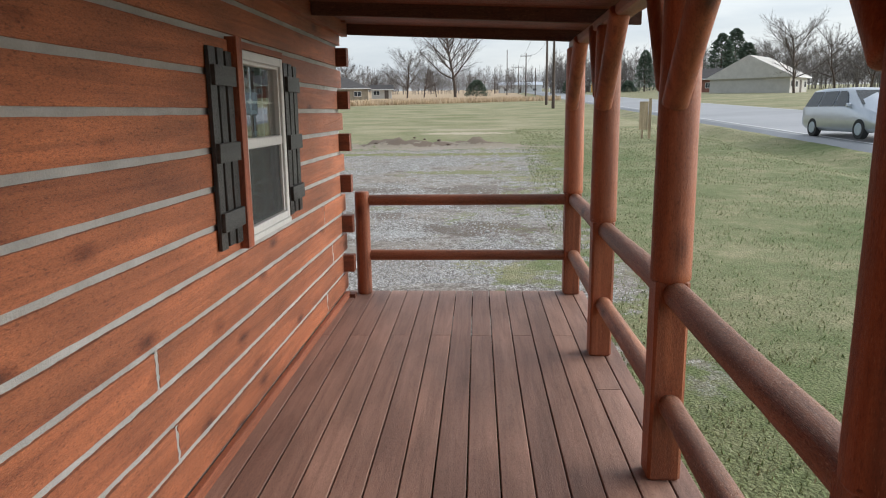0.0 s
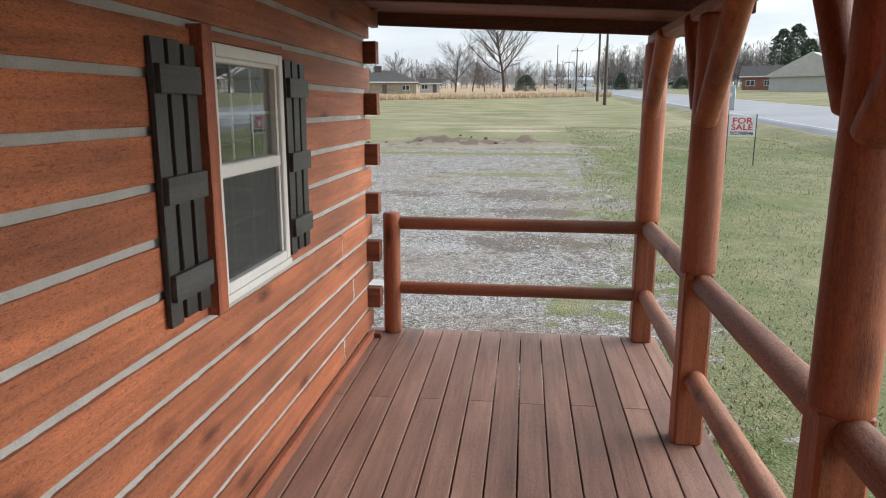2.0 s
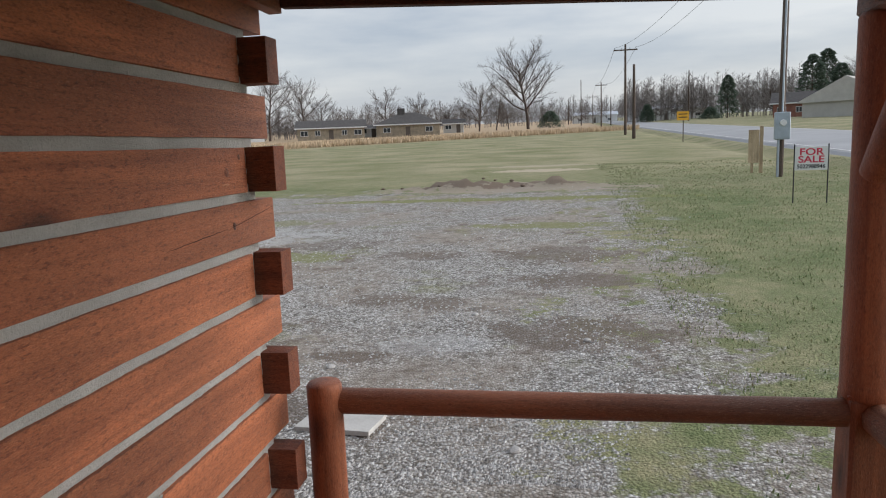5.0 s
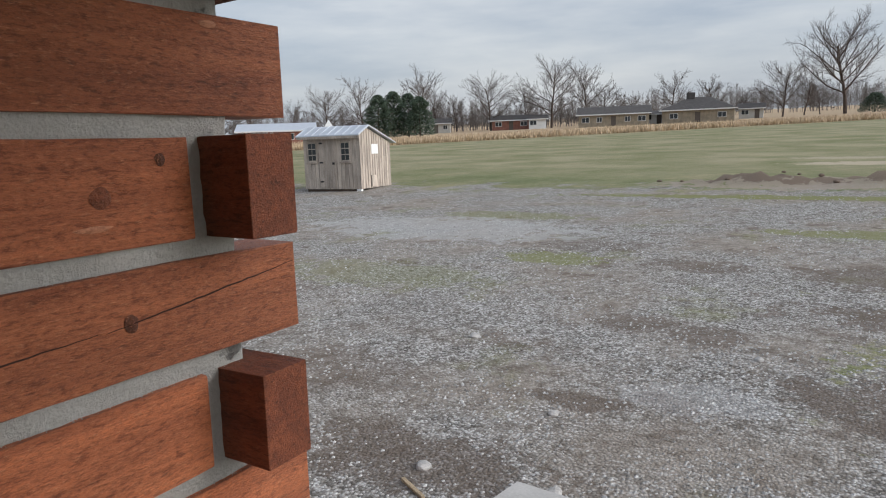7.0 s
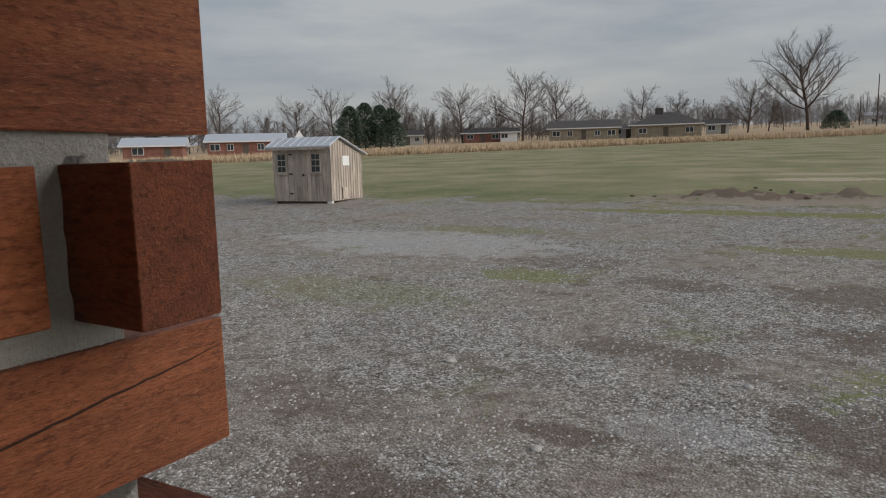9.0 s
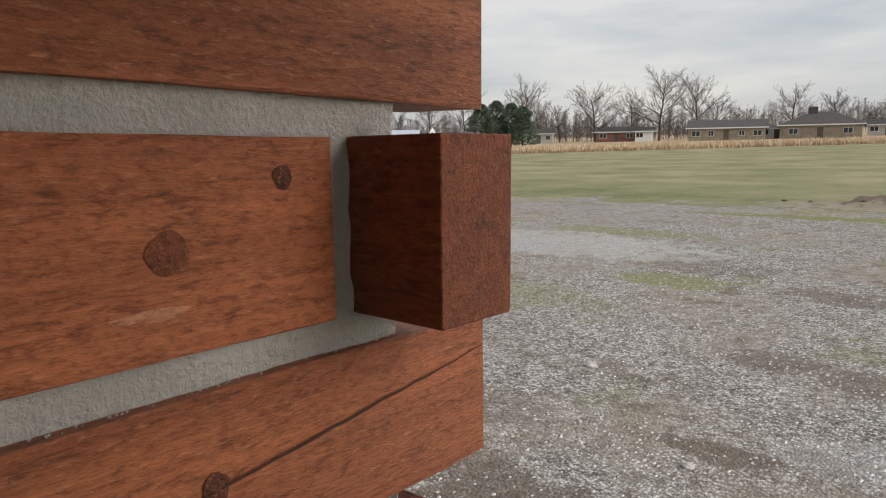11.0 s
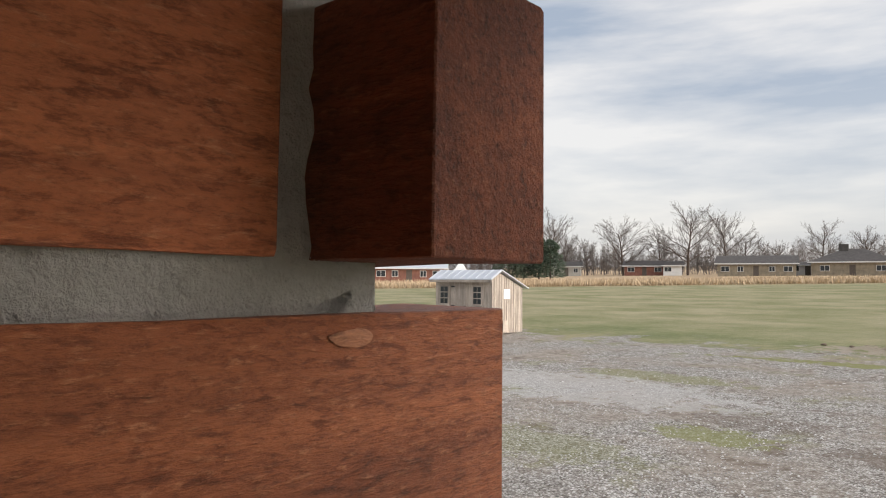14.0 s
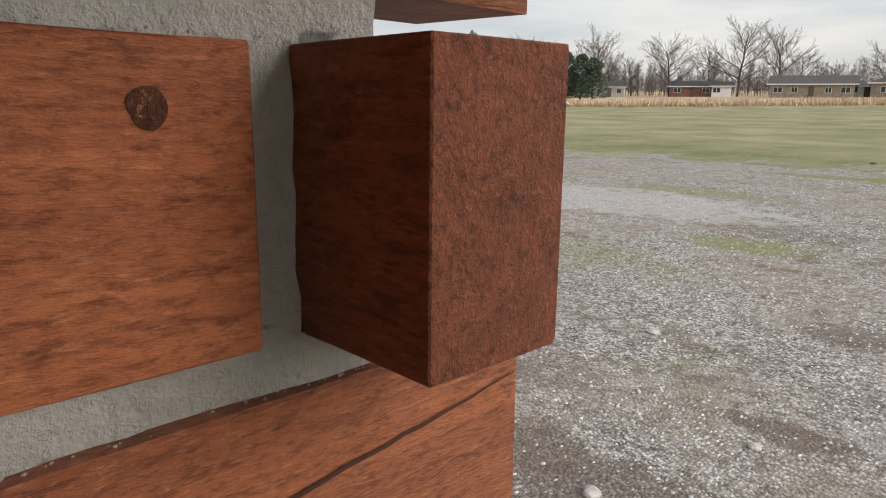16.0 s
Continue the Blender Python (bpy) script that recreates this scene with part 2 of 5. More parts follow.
def math_node(n, l, op, a, b=None, clamp=False):
    m = n.new("ShaderNodeMath")
    m.operation, m.use_clamp = op, clamp
    for i, v in enumerate((a, b)):
        if v is None:
            continue
        if isinstance(v, (int, float)):
            m.inputs[i].default_value = v
        else:
            l.new(v, m.inputs[i])
    return m.outputs[0]


def ground_material():
    """Mown grass, a worn gravel lot with mud and weeds, and a dry tan field beyond, by place."""
    m, n, l, b = nodes_of("ground_cover")
    pos = n.new("ShaderNodeNewGeometry").outputs["Position"]
    sep = n.new("ShaderNodeSeparateXYZ")
    l.new(pos, sep.inputs[0])
    X, Y = sep.outputs["X"], sep.outputs["Y"]
    edge = noise_node(n, l, pos, 0.7, 5, 0.65)
    wob = math_node(n, l, "MULTIPLY", math_node(n, l, "SUBTRACT", edge.outputs["Fac"], 0.5), 5.0)

    def step(v, lo, hi):
        r = n.new("ShaderNodeMapRange")
        r.interpolation_type = "SMOOTHSTEP"
        r.inputs["From Min"].default_value, r.inputs["From Max"].default_value = lo, hi
        l.new(v, r.inputs["Value"])
        return r.outputs["Result"]

    # grass
    g1, g2, g3 = noise_node(n, l, pos, 0.35, 5, 0.6), noise_node(n, l, pos, 2.4, 6, 0.7), noise_node(n, l, pos, 45, 4, 0.7)
    rg = ramp_node(n, [(0.38, (0.155, 0.195, 0.08)), (0.5, (0.245, 0.258, 0.135)), (0.62, (0.37, 0.335, 0.205))])
    l.new(math_node(n, l, "ADD", math_node(n, l, "MULTIPLY", g1.outputs["Fac"], 0.55), math_node(n, l, "MULTIPLY", g2.outputs["Fac"], 0.45)), rg.inputs["Fac"])
    rg3 = ramp_node(n, [(0.3, (0.5, 0.5, 0.48)), (0.7, (1.25, 1.25, 1.2))])
    l.new(g3.outputs["Fac"], rg3.inputs["Fac"])
    grass = mix_node(n, l, 1.0, rg.outputs["Color"], rg3.outputs["Color"], "MULTIPLY")
    # streaked field further off
    mp = n.new("ShaderNodeMapping")
    mp.inputs["Scale"].default_value = (0.26, 0.34, 0.1)
    l.new(pos, mp.inputs["Vector"])
    f1 = noise_node(n, l, mp.outputs[0], 1.0, 5, 0.6)
    rfield = ramp_node(n, [(0.36, (0.235, 0.24, 0.12)), (0.5, (0.335, 0.31, 0.185)), (0.62, (0.43, 0.375, 0.25))])
    l.new(f1.outputs["Fac"], rfield.inputs["Fac"])
    field = mix_node(n, l, 0.2, rfield.outputs["Color"], rg.outputs["Color"])
    field = mix_node(n, l, 0.6, field, rg3.outputs["Color"], "MULTIPLY")
    grass = mix_node(n, l, step(Y, 22, 36), grass, field)
    # gravel
    stones = n.new("ShaderNodeTexVoronoi")
    stones.inputs["Scale"].default_value = 44
    l.new(pos, stones.inputs["Vector"])
    rs = ramp_node(n, [(0.0, (0.17, 0.16, 0.148)), (0.5, (0.38, 0.365, 0.34)), (1.0, (0.72, 0.71, 0.70))])
    hue = n.new("ShaderNodeSeparateColor")
    l.new(stones.outputs["Color"], hue.inputs[0])
    l.new(hue.outputs["Red"], rs.inputs["Fac"])
    rd = ramp_node(n, [(0.35, (1, 1, 1)), (0.75, (0.55, 0.52, 0.5))])
    l.new(stones.outputs["Distance"], rd.inputs["Fac"])
    gravel = mix_node(n, l, 1.0, rs.outputs["Color"], rd.outputs["Color"], "MULTIPLY")
    d1, d2 = noise_node(n, l, pos, 0.42, 5, 0.62), noise_node(n, l, pos, 1.7, 5, 0.65)
    d3 = noise_node(n, l, pos, 2.6, 7, 0.72)
    d4 = noise_node(n, l, pos, 7.0, 6, 0.7)
    rmot = ramp_node(n, [(0.34, (0.60, 0.56, 0.52)), (0.5, (1.0, 0.99, 0.97)), (0.64, (1.22, 1.22, 1.22))])
    l.new(d4.outputs["Fac"], rmot.inputs["Fac"])
    rdirt = ramp_node(n, [(0.44, (0, 0, 0)), (0.62, (0.75, 0.75, 0.75))])
    l.new(d1.outputs["Fac"], rdirt.inputs["Fac"])
    gravel = mix_node(n, l, rdirt.outputs["Color"], gravel, (0.33, 0.285, 0.24))
    rmud = ramp_node(n, [(0.57, (0, 0, 0)), (0.66, (0.7, 0.7, 0.7))])
    l.new(d2.outputs["Fac"], rmud.inputs["Fac"])
    gravel = mix_node(n, l, rmud.outputs["Color"], gravel, (0.165, 0.13, 0.105))
    w1 = noise_node(n, l, pos, 0.55, 6, 0.7)
    rweed = ramp_node(n, [(0.57, (0, 0, 0)), (0.68, (0.6, 0.6, 0.6))])
    l.new(w1.outputs["Fac"], rweed.inputs["Fac"])
    gravel = mix_node(n, l, rweed.outputs["Color"], gravel, (0.21, 0.215, 0.09))
    gravel = mix_node(n, l, 0.85, gravel, rmot.outputs["Color"], "MULTIPLY")
    # the lot: x under about 2.2, y under about 25, and a muddy strip before the field
    mx = step(math_node(n, l, "ADD", X, math_node(n, l, "ADD", math_node(n, l, "MULTIPLY", wob, 2.0), math_node(n, l, "MULTIPLY", math_node(n, l, "SUBTRACT", d3.outputs["Fac"], 0.5), 7.0))), 2.6, 1.7)
    my = step(math_node(n, l, "ADD", Y, math_node(n, l, "ADD", math_node(n, l, "MULTIPLY", wob, 1.8), math_node(n, l, "MULTIPLY", math_node(n, l, "SUBTRACT", d3.outputs["Fac"], 0.5), 8.0))), 25.4, 23.8)
    lot = math_node(n, l, "MULTIPLY", mx, my)
    behind = math_node(n, l, "MULTIPLY", step(Y, 3.6, 5.2), step(X, 3.3, 2.6))
    lot = math_node(n, l, "MULTIPLY", lot, behind)
    col = mix_node(n, l, lot, grass, gravel)
    # sandy and muddy patches past the lot
    def patch(cx, cy, rx, ry, c, amount, col):
        dx = math_node(n, l, "DIVIDE", math_node(n, l, "SUBTRACT", X, cx), rx)
        dy = math_node(n, l, "DIVIDE", math_node(n, l, "SUBTRACT", Y, cy), ry)
        d = math_node(n, l, "ADD", math_node(n, l, "MULTIPLY", dx, dx), math_node(n, l, "MULTIPLY", dy, dy))
        d = math_node(n, l, "ADD", d, math_node(n, l, "MULTIPLY", math_node(n, l, "SUBTRACT", d3.outputs["Fac"], 0.5), 5.5))
        k = math_node(n, l, "MULTIPLY", step(d, 1.15, 0.7), amount)
        return mix_node(n, l, k, col, c)
    col = patch(-1.0, 25.6, 4.4, 1.3, (0.37, 0.31, 0.25), 0.85, col)
    col = patch(-2.4, 25.95, 1.9, 0.5, (0.20, 0.15, 0.115), 0.9, col)
    col = patch(0.5, 26.2, 1.2, 0.35, (0.21, 0.16, 0.12), 0.85, col)
    col = patch(-0.4, 33.6, 2.3, 0.8, (0.52, 0.44, 0.33), 0.9, col)
    col = patch(-0.6, 36.6, 2.6, 0.7, (0.46, 0.39, 0.29), 0.8, col)
    for cx, cy, rx, ry, k in ((1.1, 10.2, 0.9, 0.55, 0.75), (0.75, 14.4, 1.0, 0.7, 0.6), (1.0, 12.6, 0.8, 0.5, 0.7), (-0.65, 11.3, 0.45, 0.3, 0.6), (-1.4, 11.5, 0.45, 0.3, 0.6), (-1.05, 9.4, 0.38, 0.2, 0.75), (-1.6, 8.1, 0.9, 0.4, 0.7), (-1.4, 14.4, 0.7, 0.4, 0.6), (-3.4, 15.5, 1.0, 0.5, 0.45), (-3.2, 9.2, 0.8, 0.4, 0.4)):
        col = patch(cx, cy, rx, ry, (0.155, 0.12, 0.095), k, col)
    for cx, cy, rx, ry, k in ((-3.6, 14.4, 0.9, 0.5, 0.7), (-1.0, 22.6, 5.5, 0.45, 0.85), (0.4, 17.6, 1.6, 0.4, 0.7), (-6.5, 18.5, 1.8, 0.6, 0.5), (-5.5, 12.5, 2.0, 0.7, 0.35)):
        col = patch(cx, cy, rx, ry, (0.225, 0.235, 0.085), k, col)
    for cx, cy, rx, ry, k in ((-7.0, 16.5, 3.2, 1.4, 0.45), (-0.4, 9.8, 0.6, 0.3, 0.3)):
        col = patch(cx, cy, rx, ry, (0.55, 0.545, 0.54), k, col)
    # dry tan field
    tan_y = math_node(n, l, "ADD", Y, math_node(n, l, "MULTIPLY", X, -0.88))
    t1 = noise_node(n, l, pos, 0.9, 5, 0.7)
    rt = ramp_node(n, [(0.3, (0.40, 0.295, 0.185)), (0.7, (0.56, 0.43, 0.29))])
    l.new(t1.outputs["Fac"], rt.inputs["Fac"])
    tan_k = math_node(n, l, "MULTIPLY", step(math_node(n, l, "ADD", tan_y, math_node(n, l, "MULTIPLY", wob, 0.6)), 110, 115), step(X, 9.0, 7.0))
    col = mix_node(n, l, tan_k, col, rt.outputs["Color"])
    l.new(col, b.inputs["Base Color"])
    b.inputs["Roughness"].default_value = 0.95
    b.inputs["Specular IOR Level"].default_value = 0.2
    bp = n.new("ShaderNodeBump")
    bp.inputs["Strength"].default_value, bp.inputs["Distance"].default_value = 0.7, 0.025
    l.new(math_node(n, l, "ADD", g3.outputs["Fac"], math_node(n, l, "MULTIPLY", stones.outputs["Distance"], -0.9)), bp.inputs["Height"])
    l.new(bp.outputs["Normal"], b.inputs["Normal"])
    return m


M_GROUND = ground_material()


def asphalt():
    m, n, l, b = nodes_of("pale_asphalt")
    co = n.new("ShaderNodeNewGeometry").outputs["Position"]
    a, c = noise_node(n, l, co, 0.25, 4), noise_node(n, l, co, 30, 4)
    r = ramp_node(n, [(0.3, (0.29, 0.29, 0.30)), (0.7, (0.37, 0.37, 0.38))])
    l.new(a.outputs["Fac"], r.inputs["Fac"])
    l.new(mix_node(n, l, 0.4, r.outputs["Color"], c.outputs["Fac"], "SOFT_LIGHT"), b.inputs["Base Color"])
    b.inputs["Roughness"].default_value = 0.7
    return m


M_ROAD = asphalt()


def leafy(name, lo, hi):
    m, n, l, b = nodes_of(name)
    g = n.new("ShaderNodeNewGeometry")
    r = ramp_node(n, [(0.0, lo), (1.0, hi)])
    l.new(g.outputs["Random Per Island"], r.inputs["Fac"])
    l.new(r.outputs["Color"], b.inputs["Base Color"])
    b.inputs["Roughness"].default_value = 0.8
    return m


M_PINE = leafy("pine_needles", (0.040, 0.065, 0.040), (0.10, 0.135, 0.085))
M_BLADE = leafy("grass_blades", (0.16, 0.23, 0.08), (0.44, 0.40, 0.24))
M_STRAW = leafy("dry_straw", (0.42, 0.31, 0.19), (0.66, 0.52, 0.36))
M_CHIP = leafy("gravel_chips", (0.17, 0.16, 0.148), (0.68, 0.67, 0.655))
M_TWIG = leafy("bare_twigs", (0.105, 0.090, 0.083), (0.19, 0.165, 0.153))
M_CLOD = plain("dark_soil", (0.17, 0.125, 0.095), 0.95, 0, 0.3, 2, 0.8)


# ---- mesh helpers ----
def mesh_of(name, verts, faces, mat, smooth=False):
    me = bpy.data.meshes.new(name)
    me.from_pydata([tuple(v) for v in verts], [], faces)
    me.materials.append(mat)
    if smooth:
        for p in me.polygons:
            p.use_smooth = True
    me.update()
    return me


def put(name, me, parent=None, label="", at=None):
    ob = new(name, me)
    if at is not None:
        ob.location = at
    if parent is not None:
        ob.parent = parent
    if label:
        ob["label"] = label
    return ob


def part(name, bm, mat, parent=None, label="", smooth=False, at=None):
    me = bpy.data.meshes.new(name)
    bm.normal_update()
    bm.to_mesh(me)
    bm.free()
    me.materials.append(mat)
    if smooth:
        for p in me.polygons:
            p.use_smooth = True
    return put(name, me, parent, label, at)


def empty(name, at, label, category, group="", kind="", turn=0):
    ob = new(name)
    ob.empty_display_size = 0.1
    ob.location = at
    ob.rotation_euler = (0, 0, radians(turn))
    return tagged(ob, label, category, group, kind)


def block(x0, y0, z0, x1, y1, z1, bevel=0.0, seg=1):
    bm = bmesh.new()
    bmesh.ops.create_cube(bm, size=1)
    for v in bm.verts:
        v.co = Vector(((x0 + x1) / 2 + v.co.x * (x1 - x0), (y0 + y1) / 2 + v.co.y * (y1 - y0), (z0 + z1) / 2 + v.co.z * (z1 - z0)))
    if bevel:
        bmesh.ops.bevel(bm, geom=bm.edges[:], offset=bevel, segments=seg, affect="EDGES", profile=0.6)
    return bm


def blocks(items, bevel=0.0):
    bm = bmesh.new()
    for it in items:
        b = block(*it, bevel)
        me = bpy.data.meshes.new("tmp")
        b.to_mesh(me)
        b.free()
        bm.from_mesh(me)
        bpy.data.meshes.remove(me)
    return bm


def sawn(x0, y0, z0, x1, y1, z1, axis, seed, wob=0.0022, bevel=0.0016, step=0.06):
    """A rough-sawn timber: a box cut along its length with slightly uneven, eased edges."""
    rng = random.Random(seed)
    lo, hi = Vector((x0, y0, z0)), Vector((x1, y1, z1))
    a = "XYZ".index(axis)
    u, w = [i for i in range(3) if i != a]
    length = hi[a] - lo[a]
    cuts = max(2, min(90, int(length / step)))
    b = bevel
    verts, faces = [], []
    su, sw = hi[u] - lo[u], hi[w] - lo[w]
    prof = [(b, 0), (su - b, 0), (su, b), (su, sw - b), (su - b, sw), (b, sw), (0, sw - b), (0, b)]
    ph = [rng.uniform(0, 50) for _ in range(8)]
    stations = [0.0, b * 0.8] + [length * k / cuts for k in range(1, cuts)] + [length - b * 0.8, length]
    for si, s in enumerate(stations):
        shrink = b * 0.7 if si in (0, len(stations) - 1) else 0.0
        for k, (pu, pw) in enumerate(prof):
            du = wob * noise.noise((s * 5.0, ph[k], 0.3)) + wob * 0.5 * noise.noise((s * 23.0, ph[k], 4.3))
            dw = wob * noise.noise((s * 5.0, ph[k], 7.7)) + wob * 0.5 * noise.noise((s * 23.0, ph[k], 9.3))
            cu, cw = su / 2, sw / 2
            qu = pu + du + (shrink if pu < cu else -shrink)
            qw = pw + dw + (shrink if pw < cw else -shrink)
            p = [0, 0, 0]
            p[a], p[u], p[w] = lo[a] + s, lo[u] + qu, lo[w] + qw
            verts.append(p)
    m = len(stations)
    for i in range(m - 1):
        for k in range(8):
            j = (k + 1) % 8
            faces.append((i * 8 + k, i * 8 + j, (i + 1) * 8 + j, (i + 1) * 8 + k))
    faces.append(tuple(reversed(range(8))))
    faces.append(tuple((m - 1) * 8 + k for k in range(8)))
    bm = bmesh.new()
    vs = [bm.verts.new(v) for v in verts]
    for f in faces:
        bm.faces.new([vs[i] for i in f])
    bmesh.ops.recalc_face_normals(bm, faces=bm.faces[:])
    return bm


def round_log(p0, p1, r0, r1, seed, sides=20, rings=26, wob=0.045, cap=0.25):
    """A peeled log from p0 to p1 with a slightly lumpy surface and rounded ends."""
    p0, p1 = Vector(p0), Vector(p1)
    d = p1 - p0
    n = d.normalized()
    q = n.to_track_quat("Z", "Y").to_matrix()
    bm = bmesh.new()
    rows = []
    ts = [0, 0.012] + [(i + 1) / (rings + 1) for i in range(rings)] + [0.988, 1]
    for t in ts:
        c = p0 + d * t
        r = r0 + (r1 - r0) * t
        if t in (0, 1):
            r *= 1 - cap
        row = []
        for k in range(sides):
            a = 2 * math.pi * k / sides
            lump = noise.noise((math.cos(a) * 1.3 + seed * 3.1, math.sin(a) * 1.3, d.length * t * 1.6)) * wob
            lump += noise.noise((math.cos(a) * 3 + seed, math.sin(a) * 3, d.length * t * 9)) * wob * 0.45
            row.append(bm.verts.new(c + q @ Vector((math.cos(a), math.sin(a), 0)) * r * (1 + lump)))
        rows.append(row)
    for i in range(len(rows) - 1):
        for k in range(sides):
            j = (k + 1) % sides
            bm.faces.new((rows[i][k], rows[i][j], rows[i + 1][j], rows[i + 1][k]))
    bm.faces.new(list(reversed(rows[0])))
    bm.faces.new(rows[-1])
    return bm


# ---- ground, road ----
def ground_z(x, y):
    z = -0.36 + 0.03 * max(0.0, y - 6)
    if x > 10:
        z += 0.03 * (min(x, 34) - 10)
    return z


def relief(x, y):
    z = ground_z(x, y)
    z += 0.025 * noise.noise((x * 0.5, y * 0.5, 0)) + 0.012 * noise.noise((x * 2.1, y * 2.1, 3))
    d = (x - 10.6) / 1.0
    z -= 0.22 * math.exp(-d * d) if y > -40 else 0
    for cx, cy, rx, ry, h in ((-2.5, 25.95, 1.6, 0.45, 0.42), (0.4, 26.2, 1.0, 0.35, 0.32)):
        e = ((x - cx) / rx) ** 2 + ((y - cy) / ry) ** 2
        z += h * math.exp(-e) * (0.7 + 0.8 * noise.noise((x * 2.5, y * 2.5, 9)))
    return z


def spread_axis(near_lo, near_hi, step, far_lo, far_hi):
    c = [near_lo + step * i for i in range(int((near_hi - near_lo) / step) + 1)]
    s, v = step, near_hi
    while v < far_hi:
        s *= 1.22
        v += s
        c.append(min(v, far_hi))
    s, v = step, near_lo
    while v > far_lo:
        s *= 1.22
        v -= s
        c.insert(0, max(v, far_lo))
    return c


gx = spread_axis(-18, 14, 0.25, -1500, 1500)
gy = spread_axis(-4, 30, 0.25, -600, 1800)
gv = [(x, y, relief(x, y) - (0.10 if 12.4 < x < 22.2 else 0)) for y in gy for x in gx]
gf = [(j * len(gx) + i, j * len(gx) + i + 1, (j + 1) * len(gx) + i + 1, (j + 1) * len(gx) + i) for j in range(len(gy) - 1) for i in range(len(gx) - 1)]
tagged(put("ground", mesh_of("ground", gv, gf, M_GROUND, True)), "mown grass and worn grey gravel lot with mud patches", "ground", kind="structure")

rys = [-120 + 6 * i for i in range(180)]
rxs = [12.6, 12.9, 15, 17.1, 19.2, 21.4, 21.7]
rv = [(x, y, ground_z(x, y) + (-0.10 if x in (12.6, 21.7) else 0.04 + 0.02 * (1 - abs(x - 17.1) / 4.2))) for y in rys for x in rxs]
rf = [(j * 7 + i, j * 7 + i + 1, (j + 1) * 7 + i + 1, (j + 1) * 7 + i) for j in range(len(rys) - 1) for i in range(6)]
road = tagged(put("road", mesh_of("road", rv, rf, M_ROAD)), "pale worn asphalt two-lane country road", "road", kind="structure")
for ex in (13.25, 21.05):
    lv = [(x, y, ground_z(x, y) + 0.068) for y in rys for x in (ex - 0.06, ex + 0.06)]
    lf = [(2 * j, 2 * j + 1, 2 * j + 3, 2 * j + 2) for j in range(len(rys) - 1)]
    put("edge_line", mesh_of("edge_line", lv, lf, M_WHITE), road, "white painted edge line")

# ---- cabin shell ----
yard_objects = set(scene.collection.objects)

COURSE, LOG_H, Z0 = 0.1653, 0.1365, 1.546
Y_BACK = -4.0
JOINTS = {-6: (2.08,), -8: (2.183,), -5: (4.74,), -7: (4.97,), -9: (4.727,)}
WIN = (3.055, 3.785, 0.915, 1.832)

wall_front = empty("wall_front", (0, 0, 0), "log wall of orange-stained squared logs with grey chinking", "wall", kind="structure")
wall_side = empty("wall_side", (0, 0, 0), "side log wall with crossed corner log ends", "wall", kind="structure")
for i in range(-11, 5):
    z = Z0 + COURSE * i
    through_row = i % 2 != 0
    y_end = 5.528 if through_row else 5.343
    pieces = [(Y_BACK, y_end)]
    cut = []
    for j in JOINTS.get(i, ()):
        cut.append((j - 0.011, j + 0.011))
    if (z + LOG_H) > WIN[2] + 0.03 and z < WIN[3] - 0.035:
        cut.append((WIN[0], WIN[1]))
    for a, c in cut:
        nxt = []
        for p, q in pieces:
            if a < q and c > p:
                nxt += [(p, a), (c, q)]
            else:
                nxt.append((p, q))
        pieces = nxt
    for k, (p, q) in enumerate(pieces):
        dx = 0.003 * noise.noise((i * 3.7, k * 1.9, 0))
        part("log", sawn(-0.10, p, z, dx, q, z + LOG_H, "Y", i * 10 + k), M_LOG, wall_front)
    if through_row:
        part("log", sawn(-6.0, 5.372, z, -0.105, 5.455, z + LOG_H, "X", 300 + i, step=0.4), M_LOGX, wall_side)
    else:
        part("log", sawn(-6.0, 5.370, z - 0.001, 0.082 + 0.004 * noise.noise((i * 1.3, 2, 0)), 5.456, z + LOG_H + 0.001, "X", 400 + i, wob=0.0018, bevel=0.0012, step=0.05), M_LOGX, wall_side)


def chink_sheet(y0, y1, z0, z1, deep=0.012):
    """Uneven mortar face just behind the log faces."""
    ny, nz = max(2, int((y1 - y0) / 0.02)), max(2, int((z1 - z0) / 0.012))
    vs, fs = [], []
    for a in range(ny + 1):
        for c in range(nz + 1):
            y, z = y0 + (y1 - y0) * a / ny, z0 + (z1 - z0) * c / nz
            vs.append((-deep + 0.005 * noise.noise((y * 14, z * 30, 0)) + 0.0045 * noise.noise((y * 70, z * 80, 5)), y, z))
    for a in range(ny):
        for c in range(nz):
            fs.append((a * (nz + 1) + c, (a + 1) * (nz + 1) + c, (a + 1) * (nz + 1) + c + 1, a * (nz + 1) + c + 1))
    return vs, fs


cv, cf = [], []


def add_sheet(vs, fs):
    o = len(cv)
    cv.extend(vs)
    cf.extend([tuple(o + q for q in f) for f in fs])


for i in range(-11, 4):
    zb = Z0 + COURSE * i + LOG_H - 0.004
    spans = [(Y_BACK, 5.418)]
    if WIN[2] < zb + 0.02 and zb < WIN[3]:
        spans = [(Y_BACK, WIN[0]), (WIN[1], 5.418)]
    for a, c in spans:
        add_sheet(*chink_sheet(a, c, zb, zb + 0.038))
    if i % 2 == 0:
        add_sheet(*chink_sheet(5.333, 5.374, Z0 + COURSE * i - 0.006, Z0 + COURSE * i + LOG_H + 0.006))
    for j in JOINTS.get(i, ()):
        add_sheet(*chink_sheet(j - 0.0105, j + 0.0105, Z0 + COURSE * i - 0.006, Z0 + COURSE * i + LOG_H + 0.006, 0.001))
put("chinking", mesh_of("chinking", cv, cf, M_CHINK, True), wall_front, "grey sanded cement chinking")
core = []
